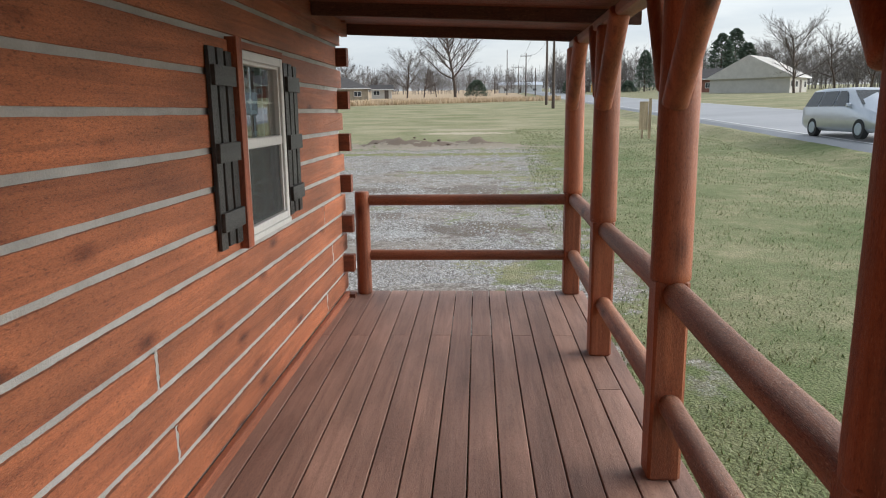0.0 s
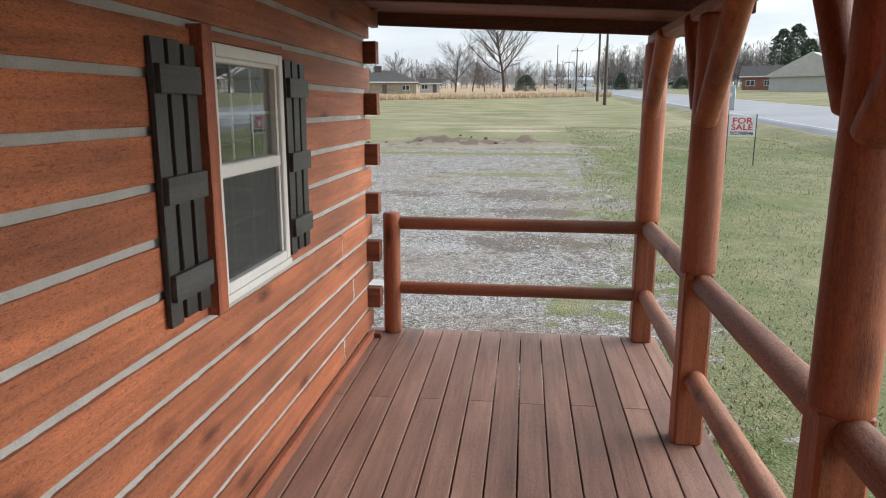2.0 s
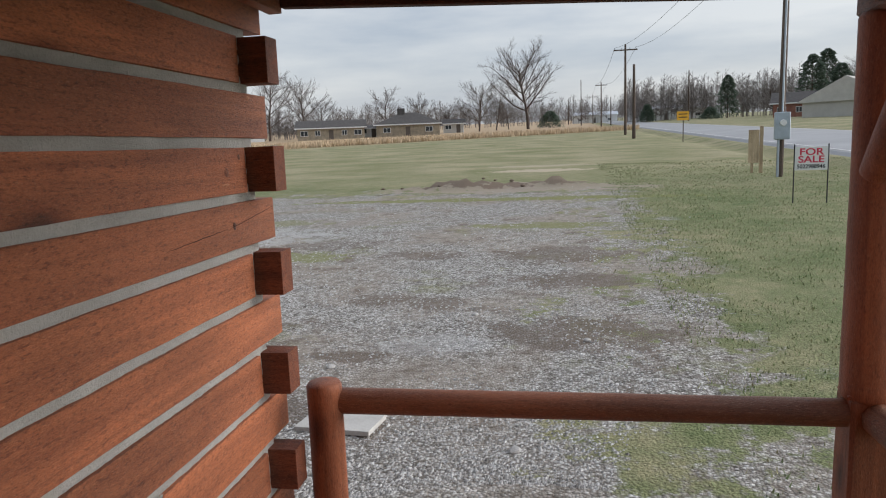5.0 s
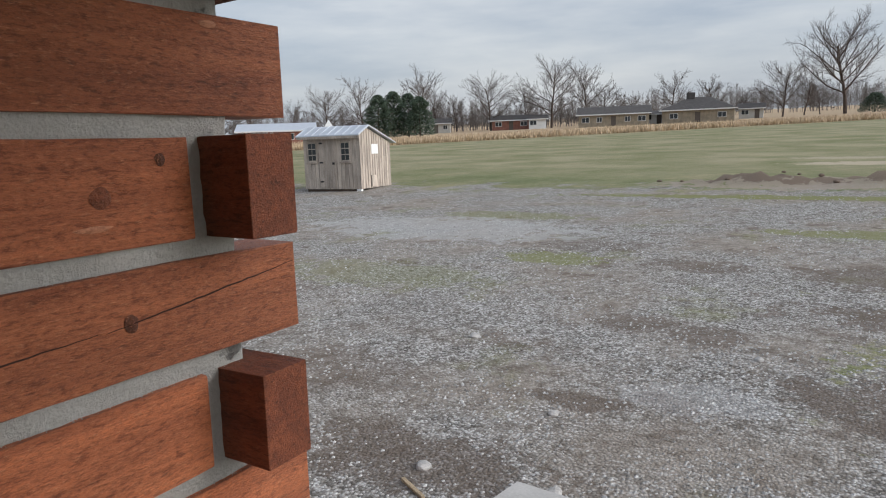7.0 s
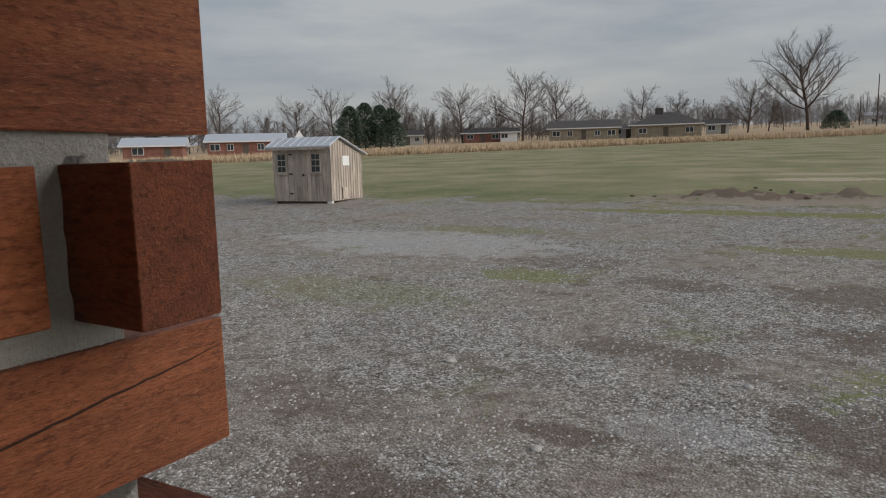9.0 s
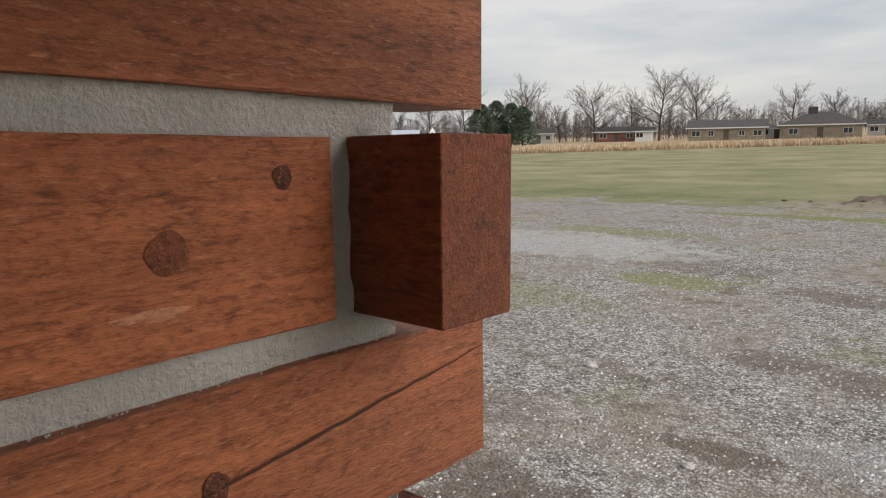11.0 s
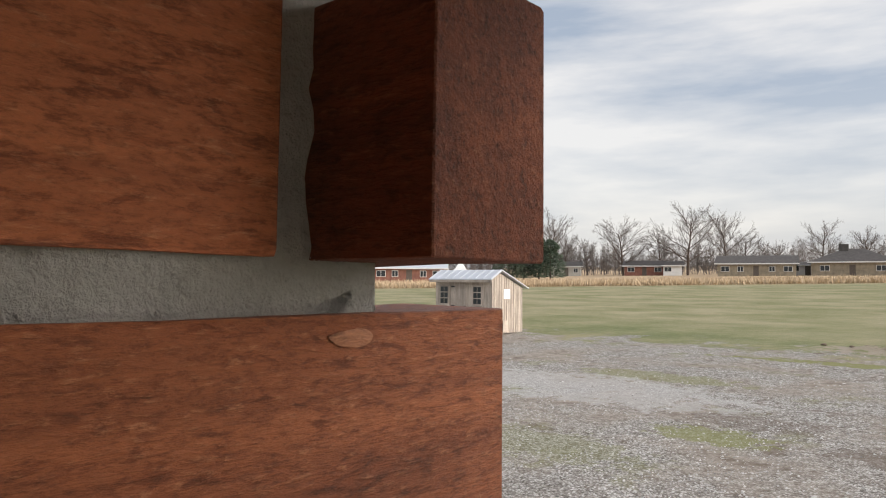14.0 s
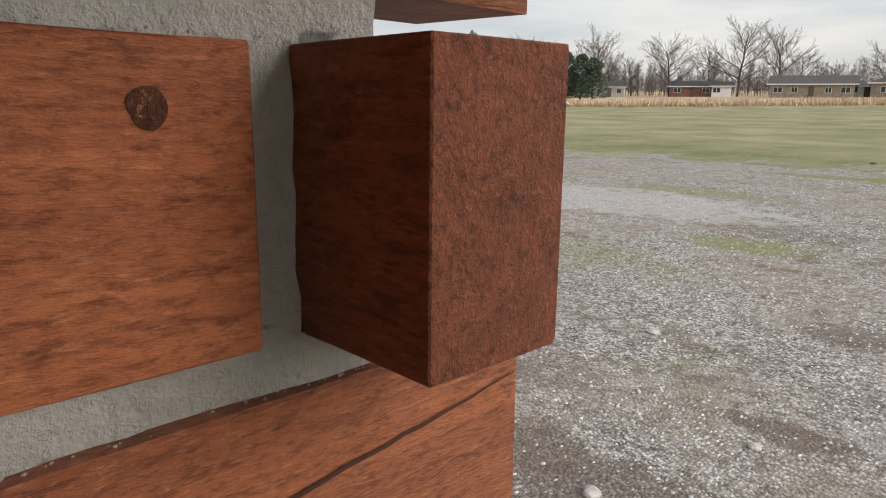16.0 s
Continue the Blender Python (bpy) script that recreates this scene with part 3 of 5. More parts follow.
for i in range(-11, 4):
    zb = Z0 + COURSE * i + LOG_H
    if WIN[2] < zb + 0.02 and zb < WIN[3]:
        core += [(-0.09, Y_BACK, zb - 0.003, -0.013, 2.3, zb + 0.032), (-0.09, 2.3, zb - 0.003, -0.013, WIN[0], zb + 0.032), (-0.09, WIN[1], zb - 0.003, -0.013, 5.0, zb + 0.032), (-0.09, 5.0, zb - 0.003, -0.013, 5.4195, zb + 0.032)]
    else:
        ys = (Y_BACK, 2.3, 5.0, 5.4195)
        core += [(-0.09, ya, zb - 0.003, -0.013, yb, zb + 0.032) for ya, yb in zip(ys, ys[1:])]
part("chinking", blocks(core), M_CHINK, wall_front)
part("chinking", blocks([(-6, 5.375, Z0 + COURSE * i + LOG_H - 0.003, -0.013, 5.418, Z0 + COURSE * i + LOG_H + 0.032) for i in range(-11, 4)]), M_CHINK, wall_side)
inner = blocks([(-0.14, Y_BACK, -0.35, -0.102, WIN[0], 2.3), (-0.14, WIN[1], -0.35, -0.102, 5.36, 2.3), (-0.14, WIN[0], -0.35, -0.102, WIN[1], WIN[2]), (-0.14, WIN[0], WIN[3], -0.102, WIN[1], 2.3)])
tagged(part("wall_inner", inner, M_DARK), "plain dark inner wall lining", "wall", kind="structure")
tagged(part("wall_back", block(-6.1, Y_BACK - 0.1, -0.35, 2.05, Y_BACK, 2.35), M_LOGX), "plain stained wall closing the porch", "wall", kind="structure")
tagged(part("wall_west", block(-6.1, Y_BACK, -0.35, -6.0, 5.40, 2.35), M_LOGX), "plain stained rear log wall", "wall", kind="structure")
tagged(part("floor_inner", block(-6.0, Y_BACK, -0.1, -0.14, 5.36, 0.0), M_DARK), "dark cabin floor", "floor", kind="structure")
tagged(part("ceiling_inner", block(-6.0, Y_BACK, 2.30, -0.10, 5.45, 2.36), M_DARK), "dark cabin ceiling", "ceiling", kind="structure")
tagged(part("trim", block(0.0, Y_BACK, 0.0, 0.034, 5.40, 0.052, 0.004), M_TRIMY), "orange-stained base strip along log wall", "trim", kind="structure")

# ---- porch roof ----
plate = tagged(part("wall_plate", sawn(0.004, Y_BACK, 2.118, 0.05, 5.60, 2.232, "Y", 71, step=0.2), M_LOG), "stained plate timber along top of log wall", "beam", kind="structure")
bm = bmesh.new()
SL = -0.046
def roof_z(x):
    return 2.232 + SL * x
for (x0, x1, y0, y1, h0, h1) in ((-0.6, 2.16, Y_BACK, 5.72, 0.0, 0.02),):
    vs = [bm.verts.new((x, y, roof_z(x) + h)) for h in (h0, h1) for (x, y) in ((x0, y0), (x1, y0), (x1, y1), (x0, y1))]
    for f in ((3, 2, 1, 0), (4, 5, 6, 7), (0, 1, 5, 4), (1, 2, 6, 5), (2, 3, 7, 6), (3, 0, 4, 7)):
        bm.faces.new([vs[i] for i in f])
# board joints under the ceiling
for k in range(0, 38):
    y0 = Y_BACK + 0.26 * k + 0.004
    y1 = min(5.71, y0 + 0.252)
    vs = [bm.verts.new((x, y, roof_z(x) + h)) for h in (-0.012, -0.001) for (x, y) in ((0.052, y0), (2.13, y0), (2.13, y1), (0.052, y1))]
    for f in ((3, 2, 1, 0), (4, 5, 6, 7), (0, 1, 5, 4), (1, 2, 6, 5), (2, 3, 7, 6), (3, 0, 4, 7)):
        bm.faces.new([vs[i] for i in f])
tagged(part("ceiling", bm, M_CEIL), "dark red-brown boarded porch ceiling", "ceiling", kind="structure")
roof = part("roof", block(-6.4, Y_BACK - 0.2, 2.43, 2.2, 5.76, 2.45), M_METALROOF)
for v in roof.data.vertices:
    v.co.z += SL * v.co.x - 0.17 * (v.co.x > -1) * 1.0
tagged(roof, "thin metal roofing above porch", "roof", kind="structure")
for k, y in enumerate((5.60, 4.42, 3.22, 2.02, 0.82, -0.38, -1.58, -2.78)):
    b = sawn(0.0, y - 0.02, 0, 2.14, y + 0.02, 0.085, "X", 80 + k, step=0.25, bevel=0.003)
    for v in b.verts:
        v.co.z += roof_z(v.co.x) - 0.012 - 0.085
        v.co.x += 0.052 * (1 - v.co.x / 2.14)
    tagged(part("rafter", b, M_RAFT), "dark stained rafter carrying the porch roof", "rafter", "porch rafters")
beam = sawn(1.835, Y_BACK, 1.995, 1.945, 5.66, 2.06, "Y", 66, wob=0.004, bevel=0.012, step=0.15)
tagged(part("porch_beam", beam, M_RAILY), "long stained timber beam resting on log posts", "beam")

# ---- posts, braces, rails ----
def post_x(y):
    return 1.905 if 2 < y < 3 else 1.885


POST_Y = (5.56, 4.065, 2.56, 0.985, -0.55, -2.05)


def porch_post(x, y, seed):
    ob = empty("porch_post", (x, y, 0), "orange-stained round log porch post with squared foot", "post", "porch posts")
    base = sawn(-0.068, -0.064, 0.0, 0.066, 0.066, 0.855, "Z", seed, bevel=0.012, step=0.1)
    part("squared_foot", base, M_POST, ob)
    part("shaft", round_log((0, 0, 0.84), (0, 0, 1.998), 0.080, 0.074, seed, wob=0.03, cap=0.12), M_POST, ob, smooth=True)
    part("notch", block(-0.072, -0.05, 0.852, -0.02, 0.05, 0.868, 0.006), M_POST, ob, "cut notch shoulder above the rail")
    return ob


for k, y in enumerate(POST_Y):
    px = post_x(y)
    porch_post(px, y, 20 + k)
    if k:
        tagged(part("knee_brace", round_log((px - 0.03, y + 0.06, 1.60), (px - 0.02, y + 0.36, 2.02), 0.045, 0.05, 40 + k), M_POST, smooth=True), "short round log knee brace under porch beam", "brace", "knee braces")
    tagged(part("knee_brace", round_log((px - 0.035, y - 0.07, 1.535), (px - 0.02, y - 0.44, 2.03), 0.050, 0.056, 50 + k), M_POST, smooth=True), "short round log knee brace under porch beam", "brace", "knee braces")

half = empty("newel_post", (0.138, 5.53, 0), "short half-round log post beside the wall", "post")
part("shaft", round_log((0, 0, 0), (0, 0, 0.872), 0.062, 0.060, 77, wob=0.03, cap=0.1), M_POST, half, smooth=True)
for z, r, lab in ((0.797, 0.046, "round log top rail across porch end"), (0.330, 0.046, "round log lower rail across porch end")):
    tagged(part("porch_rail", round_log((0.17, 5.55, z), (1.85, 5.55, z), r, r * 0.95, z * 9, rings=60, wob=0.05), M_RAILX, smooth=True), lab, "rail", "porch rails")
for k in range(len(POST_Y) - 1):
    for z, r, lab in ((0.80, 0.055, "peeled log top rail with rough bark patches"), (0.335, 0.052, "peeled log lower rail with rough bark patches")):
        tagged(part("porch_rail", round_log((post_x(POST_Y[k + 1]) + 0.01, POST_Y[k + 1] + 0.03, z), (post_x(POST_Y[k]) + 0.01, POST_Y[k] - 0.03, z), r * 1.03, r * 0.93, k * 3 + z, rings=60, wob=0.085), M_RAILY, smooth=True), lab, "rail", "porch rails")

# ---- window and shutters ----
window = empty("window_1", (0.0, 3.4175, 0.918), "white vinyl sash window with grilles and insect screen", "window", kind="structure")
wy0, wy1, wz0, wz1 = -0.3475, 0.3475, 0.012, 0.897
part("window_frame", blocks([(-0.06, wy0, wz0, 0.03, wy0 + 0.045, wz1), (-0.06, wy1 - 0.045, wz0, 0.03, wy1, wz1), (-0.06, wy0 + 0.045, wz1 - 0.045, 0.03, wy1 - 0.045, wz1), (-0.06, wy0 + 0.045, wz0, 0.03, wy1 - 0.045, wz0 + 0.04)], 0.004), M_VINYL, window)
part("window_frame", blocks([(-0.05, wy0 + 0.045, wz0 + 0.04, 0.016, wy0 + 0.062, wz1 - 0.045), (-0.05, wy1 - 0.062, wz0 + 0.04, 0.016, wy1 - 0.045, wz1 - 0.045), (-0.05, wy0 + 0.062, wz1 - 0.062, 0.016, wy1 - 0.062, wz1 - 0.045)], 0.003), M_VINYL, window)
part("sash_rail", block(-0.045, wy0 + 0.046, 0.430, 0.020, wy1 - 0.046, 0.480, 0.005), M_VINYL, window)
gy0, gy1 = wy0 + 0.063, wy1 - 0.063
bars = []
for z0, z1, x in ((0.482, 0.834, -0.0205), (0.056, 0.428, -0.0345)):
    for f in (1 / 3, 2 / 3):
        y = gy0 + (gy1 - gy0) * f
        bars.append((x, y - 0.0065, z0, x + 0.006, y + 0.0065, z1, z0))
for y in bars:
    part("muntin", block(*y[:6], 0.001), M_VINYL, window)
for z, x in ((0.658, -0.0208), (0.242, -0.0348)):
    part("muntin", block(x, gy0, z - 0.0065, x + 0.0072, gy1, z + 0.0065, 0.001), M_VINYL, window)
pane_u = part("pane", block(-0.012, gy0 - 0.003, 0.478, -0.008, gy1 + 0.003, 0.838), M_GLASS, window, "clear glass pane mirroring the road")
pane_l = part("pane", block(-0.026, gy0 - 0.003, 0.05, -0.022, gy1 + 0.003, 0.432), M_GLASS, window)
pane_u.visible_shadow = pane_l.visible_shadow = False
screen = part("insect_screen", block(0.0, gy0 - 0.003, 0.05, 0.001, gy1 + 0.003, 0.432), M_SCREEN, window, "dark mesh insect screen over lower sash")
# White card behind the glass stands in for a pale reflection in the pane.
paper = part("paper_sheet", block(-0.05, 3.15, 1.39, -0.048, 3.235, 1.535), M_PAPER)
tagged(paper, "white card inside the window standing in for a reflection", "paper")
part("window_sill", block(-0.05, wy0 - 0.004, -0.018, 0.036, wy1 + 0.004, 0.011, 0.004), M_VINYL, window)
trim = empty("window_trim", (0, 3.4175, 0.918), "stained wood casing around the window", "trim", kind="structure")
part("casing_board", sawn(-0.06, wy0 - 0.075, -0.03, 0.044, wy0 - 0.003, 0.945, "Z", 5), M_TRIM, trim)
part("casing_board", sawn(-0.06, wy1 + 0.003, -0.02, 0.024, wy1 + 0.016, 0.90, "Z", 6), M_TRIM, trim)
part("casing_board", sawn(-0.06, wy0 - 0.003, wz1 + 0.003, 0.030, wy1 + 0.003, wz1 + 0.036, "Y", 7), M_TRIMY, trim)


def shutter(y0, width):
    ob = empty("window_shutter", (0.0, y0, 0.925), "black-stained slatted wooden shutter with worn battens", "shutter", "window shutters")
    w = (width - 0.05) / 3
    for k in range(3):
        a = k * (w + 0.025)
        part("slat", sawn(0.004, a, 0.004 + 0.006 * (k == 1), 0.022, a + w, 0.875 - 0.008 * (k == 2), "Z", 500 + k + int(y0 * 10)), M_SHUT, ob)
    for k, z in enumerate((0.085, 0.385, 0.715)):
        part("batten", sawn(0.0225, 0.006, z, 0.041, width - 0.004, z + 0.085, "Y", 520 + k + int(y0 * 10)), M_BATT, ob)
    return ob


shutter(2.715, 0.265)
shutter(3.815, 0.265)

# ---- deck boards ----
deck = empty("floor", (0, 0, 0), "red-brown stained plank porch deck", "deck", kind="structure")
PITCH = 0.1402
for k in range(15):
    xa = 0.076 + PITCH * k + 0.0035 - PITCH
    xb = xa + PITCH - 0.007
    if k == 0:
        xa = -0.07
    xb = min(xb, 2.0)
    brk = 4.39 + 0.02 * noise.noise((k * 2.3, 0, 0)) if k % 2 == 0 else 1.6 + 0.3 * noise.noise((k, 5, 0))
    if k == 13:
        brk = 3.45
    for a, c in ((Y_BACK, brk - 0.0015), (brk + 0.0015, 5.612)):
        part("deck_board", sawn(xa, a, -0.036, xb, c, 0.0, "Y", 600 + k, wob=0.0012, bevel=0.003, step=0.3), M_DECK, deck)
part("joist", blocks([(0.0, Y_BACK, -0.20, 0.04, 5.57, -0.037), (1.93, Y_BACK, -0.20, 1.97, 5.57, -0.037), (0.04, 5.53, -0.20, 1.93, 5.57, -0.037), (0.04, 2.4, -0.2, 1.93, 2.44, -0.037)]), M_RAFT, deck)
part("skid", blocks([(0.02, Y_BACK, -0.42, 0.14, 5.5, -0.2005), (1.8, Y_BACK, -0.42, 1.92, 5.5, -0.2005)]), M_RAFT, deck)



def blob(name, y, z, ry, rz, mat, label, seed, depth=0.0012, x=0.0015):
    bm = bmesh.new()
    n = 18
    ctr = bm.verts.new((x + depth, y, z))
    ring = []
    for k in range(n):
        a = 2 * math.pi * k / n
        r = 1 + 0.28 * noise.noise((math.cos(a) * 1.2 + seed, math.sin(a) * 1.2, seed))
        ring.append(bm.verts.new((x - 0.001, y + ry * r * math.cos(a), z + rz * r * math.sin(a))))
    for k in range(n):
        bm.faces.new((ctr, ring[k], ring[(k + 1) % n]))
    return part(name, bm, mat, wall_front, label)


M_KNOT = wood("dark_knot", (0.23, 0.075, 0.035), (0.10, 0.036, 0.019), "X", 0.5, knots=False)
M_FLAKE = wood("bare_flake", (0.66, 0.33, 0.20), (0.50, 0.20, 0.11), "Y", 0.7, knots=False)
M_CRACK = plain("crack_shadow_grain", (0.045, 0.018, 0.012), 0.9)
blob("knot", 5.212, 1.611, 0.014, 0.0135, M_KNOT, "dark round knot", 1)
blob("knot", 5.298, 1.654, 0.0075, 0.0085, M_KNOT, "small dark knot", 2)
blob("knot", 5.236, 1.452, 0.010, 0.012, M_KNOT, "small dark knot", 3)
blob("bare_patch", 5.392, 1.834, 0.016, 0.0048, M_FLAKE, "pale flake of bare wood", 4)
blob("bare_patch", 5.20, 1.575, 0.025, 0.004, M_FLAKE, "pale flake of bare wood", 6)
blob("bare_patch", 5.37, 2.20, 0.02, 0.004, M_FLAKE, "pale flake of bare wood", 7)
for ya, yb, za, zb in ((5.20, 5.523, 1.447, 1.487), (4.86, 5.19, 1.432, 1.449)):
    n = 24
    bm = bmesh.new()
    lo = [bm.verts.new((0.0022, ya + (yb - ya) * k / n, za + (zb - za) * k / n + 0.002 * noise.noise((k * 0.7, ya, 0)) - 0.0005 - 0.0009 * math.sin(math.pi * k / n))) for k in range(n + 1)]
    hi = [bm.verts.new((0.0022, v.co.y, v.co.z + 0.0008 + 0.0018 * math.sin(math.pi * k / n))) for k, v in enumerate(lo)]
    for k in range(n):
        bm.faces.new((lo[k], lo[k + 1], hi[k + 1], hi[k]))
    part("crack", bm, M_CRACK, wall_front, "dark drying crack along the log")
# mortar crumbs on a log end
rng = random.Random(9)
cr_v, cr_f = [], []
for k in range(60):
    x, y = rng.uniform(0.03, 0.075), rng.uniform(5.40, 5.45)
    o = len(cr_v)
    s_ = rng.uniform(0.0008, 0.0028)
    for dx, dy, dz in ((1, 0, 0), (0, 1, 0), (-1, 0, 0), (0, -1, 0), (0, 0, 1)):
        cr_v.append((x + dx * s_, y + dy * s_, Z0 + LOG_H + 0.0015 + dz * s_))
    cr_f += [(o, o + 1, o + 4), (o + 1, o + 2, o + 4), (o + 2, o + 3, o + 4), (o + 3, o, o + 4)]
for i in range(-3, 5):
    for zz, up in ((Z0 + COURSE * i, -1), (Z0 + COURSE * i + LOG_H, 1)):
        for k in range(170):
            o = len(cr_v)
            s_ = rng.uniform(0.0003, 0.0012)
            y, z, x = rng.uniform(4.7, 5.415), zz + up * rng.uniform(-0.0004, 0.0026), rng.uniform(-0.010, -0.004)
            for dx, dy, dz in ((0, 1, 0), (0, 0, 1), (0, -1, 0), (0, 0, -1), (1, 0, 0)):
                w_ = s_ * rng.uniform(0.6, 1.5)
                cr_v.append((x + dx * w_, y + dy * w_, z + dz * w_))
            cr_f += [(o, o + 1, o + 4), (o + 1, o + 2, o + 4), (o + 2, o + 3, o + 4), (o + 3, o, o + 4)]
crumbs = put("mortar_crumbs", mesh_of("mortar_crumbs", cr_v, cr_f, M_CHINK), wall_side, "crumbs of cement along the joints and on the log end")
crumbs["kind"] = "stuff"

# the whole cabin stands slightly turned to the lot
deck.matrix_basis = Matrix.Translation((0, 5.45, 0)) @ Matrix.Rotation(radians(0.6), 4, "Z") @ Matrix.Translation((0, -5.45, 0))
CABIN_TURN = Matrix.Translation((0, 5.45, 0)) @ Matrix.Rotation(radians(1.26), 4, "Z") @ Matrix.Translation((0, -5.45, 0))
for ob in list(scene.collection.objects):
    if ob not in yard_objects and ob.parent is None:
        ob.matrix_basis = CABIN_TURN @ ob.matrix_basis


# ---- yard: signs, poles ----
def drop(x, y, sink=0.03):
    return Vector((x, y, relief(x, y) - sink))


def polar(az, d):
    a = radians(az)
    return 1.0 + d * math.sin(a), 4.0 + d * math.cos(a)


def lettering(name, text, size, mat, parent, at, rot):
    cu = bpy.data.curves.new(name, "FONT")
    cu.body, cu.size, cu.align_x, cu.extrude = text, size, "CENTER", 0.002
    cu.offset = size * 0.018
    tmp = bpy.data.objects.new(name, cu)
    scene.collection.objects.link(tmp)
    bpy.context.view_layer.update()
    me = bpy.data.meshes.new_from_object(tmp.evaluated_get(bpy.context.evaluated_depsgraph_get()))
    bpy.data.objects.remove(tmp)
    me.materials.clear()
    me.materials.append(mat)
    ob = put(name, me, parent)
    ob.location, ob.rotation_euler = at, rot
    return ob


sale = empty("yard_sign", drop(6.25, 20.45), "white for-sale yard sign with red letters on wire legs", "sign", turn=-10)
part("sign_panel", block(-0.335, -0.006, 0.77, 0.335, 0.006, 1.30, 0.003), M_PAPER, sale)
for sx in (-0.345, 0.345):
    part("leg", round_log((sx, 0, 0), (sx, 0, 1.36), 0.014, 0.014, 3, sides=6, rings=1, wob=0), M_BLACK, sale)
up = (radians(90), 0, 0)
lettering("lettering", "FOR", 0.21, M_RED, sale, (0, -0.009, 1.115), up).scale = (1.25, 1, 1)
lettering("lettering", "SALE", 0.21, M_RED, sale, (0, -0.009, 0.945), up).scale = (1.2, 1, 1)
lettering("phone_number", "5022988946", 0.125, M_BLACK, sale, (0, -0.009, 0.815), up).scale = (0.92, 1, 1)

meter = empty("meter_pole", drop(7.41, 27.25), "grey service pole with pale electric meter box", "utility pole")
part("pole", round_log((0, 0, 0), (0.06, 0, 8.6), 0.11, 0.085, 4, sides=12, rings=14, wob=0.02), M_POLE, meter, smooth=True)
mbox = part("meter_box", block(-0.24, -0.26, 1.2, 0.22, -0.11, 2.05, 0.02), M_STEEL, meter, "pale blue-grey metal meter box")
part("meter_dial", round_log((0, -0.262, 1.72), (0, -0.33, 1.72), 0.10, 0.09, 5, sides=16, rings=1, wob=0), M_WHITE, mbox)
part("conduit", round_log((-0.1, -0.16, 0), (-0.1, -0.16, 1.2), 0.035, 0.035, 6, sides=8, rings=1, wob=0), M_STEEL, meter)
part("conduit", round_log((0.0, -0.14, 2.05), (0.02, -0.13, 7.6), 0.03, 0.03, 6, sides=8, rings=2, wob=0), M_STEEL, meter)
board = empty("board_marker", drop(7.1, 29.06), "pale unpainted lumber board on short posts", "marker post")
part("post", sawn(0.14, -0.05, 0, 0.24, 0.05, 1.62, "Z", 7), M_LUMBER, board)
part("board", sawn(-0.24, -0.09, 0.38, 0.10, -0.052, 1.50, "Z", 8), M_LUMBER, board)
part("post", sawn(-0.14, -0.05, 0, -0.06, 0.03, 1.40, "Z", 9), M_LUMBER, board)
ysign = empty("road_sign", drop(9.6, 62.7), "yellow roadside sign on thin steel post", "sign")
part("sign_panel", block(-0.5, -0.01, 1.75, 0.42, 0.01, 2.45, 0.004), M_YELLOW, ysign)
part("post", block(-0.035, 0.011, 0, 0.035, 0.05, 2.5, 0.004), M_POLE, ysign)
for zz in (1.95, 2.2):
    part("lettering", block(-0.36, -0.016, zz, 0.30, -0.0105, zz + 0.07), M_BLACK, ysign)


def utility_pole(x, y, h, arms):
    ob = empty("utility_pole", drop(x, y), "weathered wooden utility pole beside the road", "utility pole", "roadside poles")
    part("pole", round_log((0, 0, 0), (0, 0, h), 0.17, 0.11, x, sides=10, rings=6, wob=0.02), M_POLE, ob, smooth=True)
    if arms:
        part("crossarm", block(-1.35, -0.19, h - 0.75, 1.35, -0.08, h - 0.6, 0.01), M_POLE, ob)
        for ix in (-1.2, -0.4, 0.5, 1.2):
            part("insulator", round_log((ix, -0.13, h - 0.6), (ix, -0.13, h - 0.42), 0.05, 0.04, 1, sides=8, rings=1, wob=0), M_STEEL, ob)
    return ob


for x, y, h, arms in ((6.9, 89.0, 10.4, True), (6.62, 73.4, 7.0, False), (7.2, 172, 10.2, True), (7.6, 262, 10.2, True), (3.2, 230, 14.0, False), (27, 175, 11.5, False), (11.5, 215, 8.0, False), (-1.2, 290, 10, False)):
    utility_pole(x, y, h, arms)


def wire(a, b, sag, r=0.014):
    pts = []
    a, b = Vector(a), Vector(b)
    cu = bpy.data.curves.new("overhead_wire", "CURVE")
    cu.dimensions, cu.bevel_depth, cu.bevel_resolution = "3D", r, 0
    sp = cu.splines.new("POLY")
    sp.points.add(16)
    for i in range(17):
        t = i / 16
        p = a.lerp(b, t)
        p.z -= sag * 4 * t * (1 - t)
        sp.points[i].co = (*p, 1)
    cu.materials.append(M_BLACK)
    tagged(new("overhead_wire", cu), "thin dark overhead wire strung between poles", "wire", "overhead wires")


zt = ground_z(6.9, 89)
for dx, dz in ((-1.2, -0.4), (1.2, -0.4)):
    wire((6.9 + dx, 88.9, zt + 10.4 + dz), (7.4 + dx * 0.4, 27.25, ground_z(7, 27) + 8.4), 0.9)
    wire((6.9 + dx, 89, zt + 10.4 + dz), (7.2 + dx, 172, ground_z(7, 172) + 9.8), 1.2, 0.02)
    wire((7.2 + dx, 172, ground_z(7, 172) + 9.8), (7.6 + dx, 262, ground_z(7, 262) + 9.8), 1.2, 0.02)


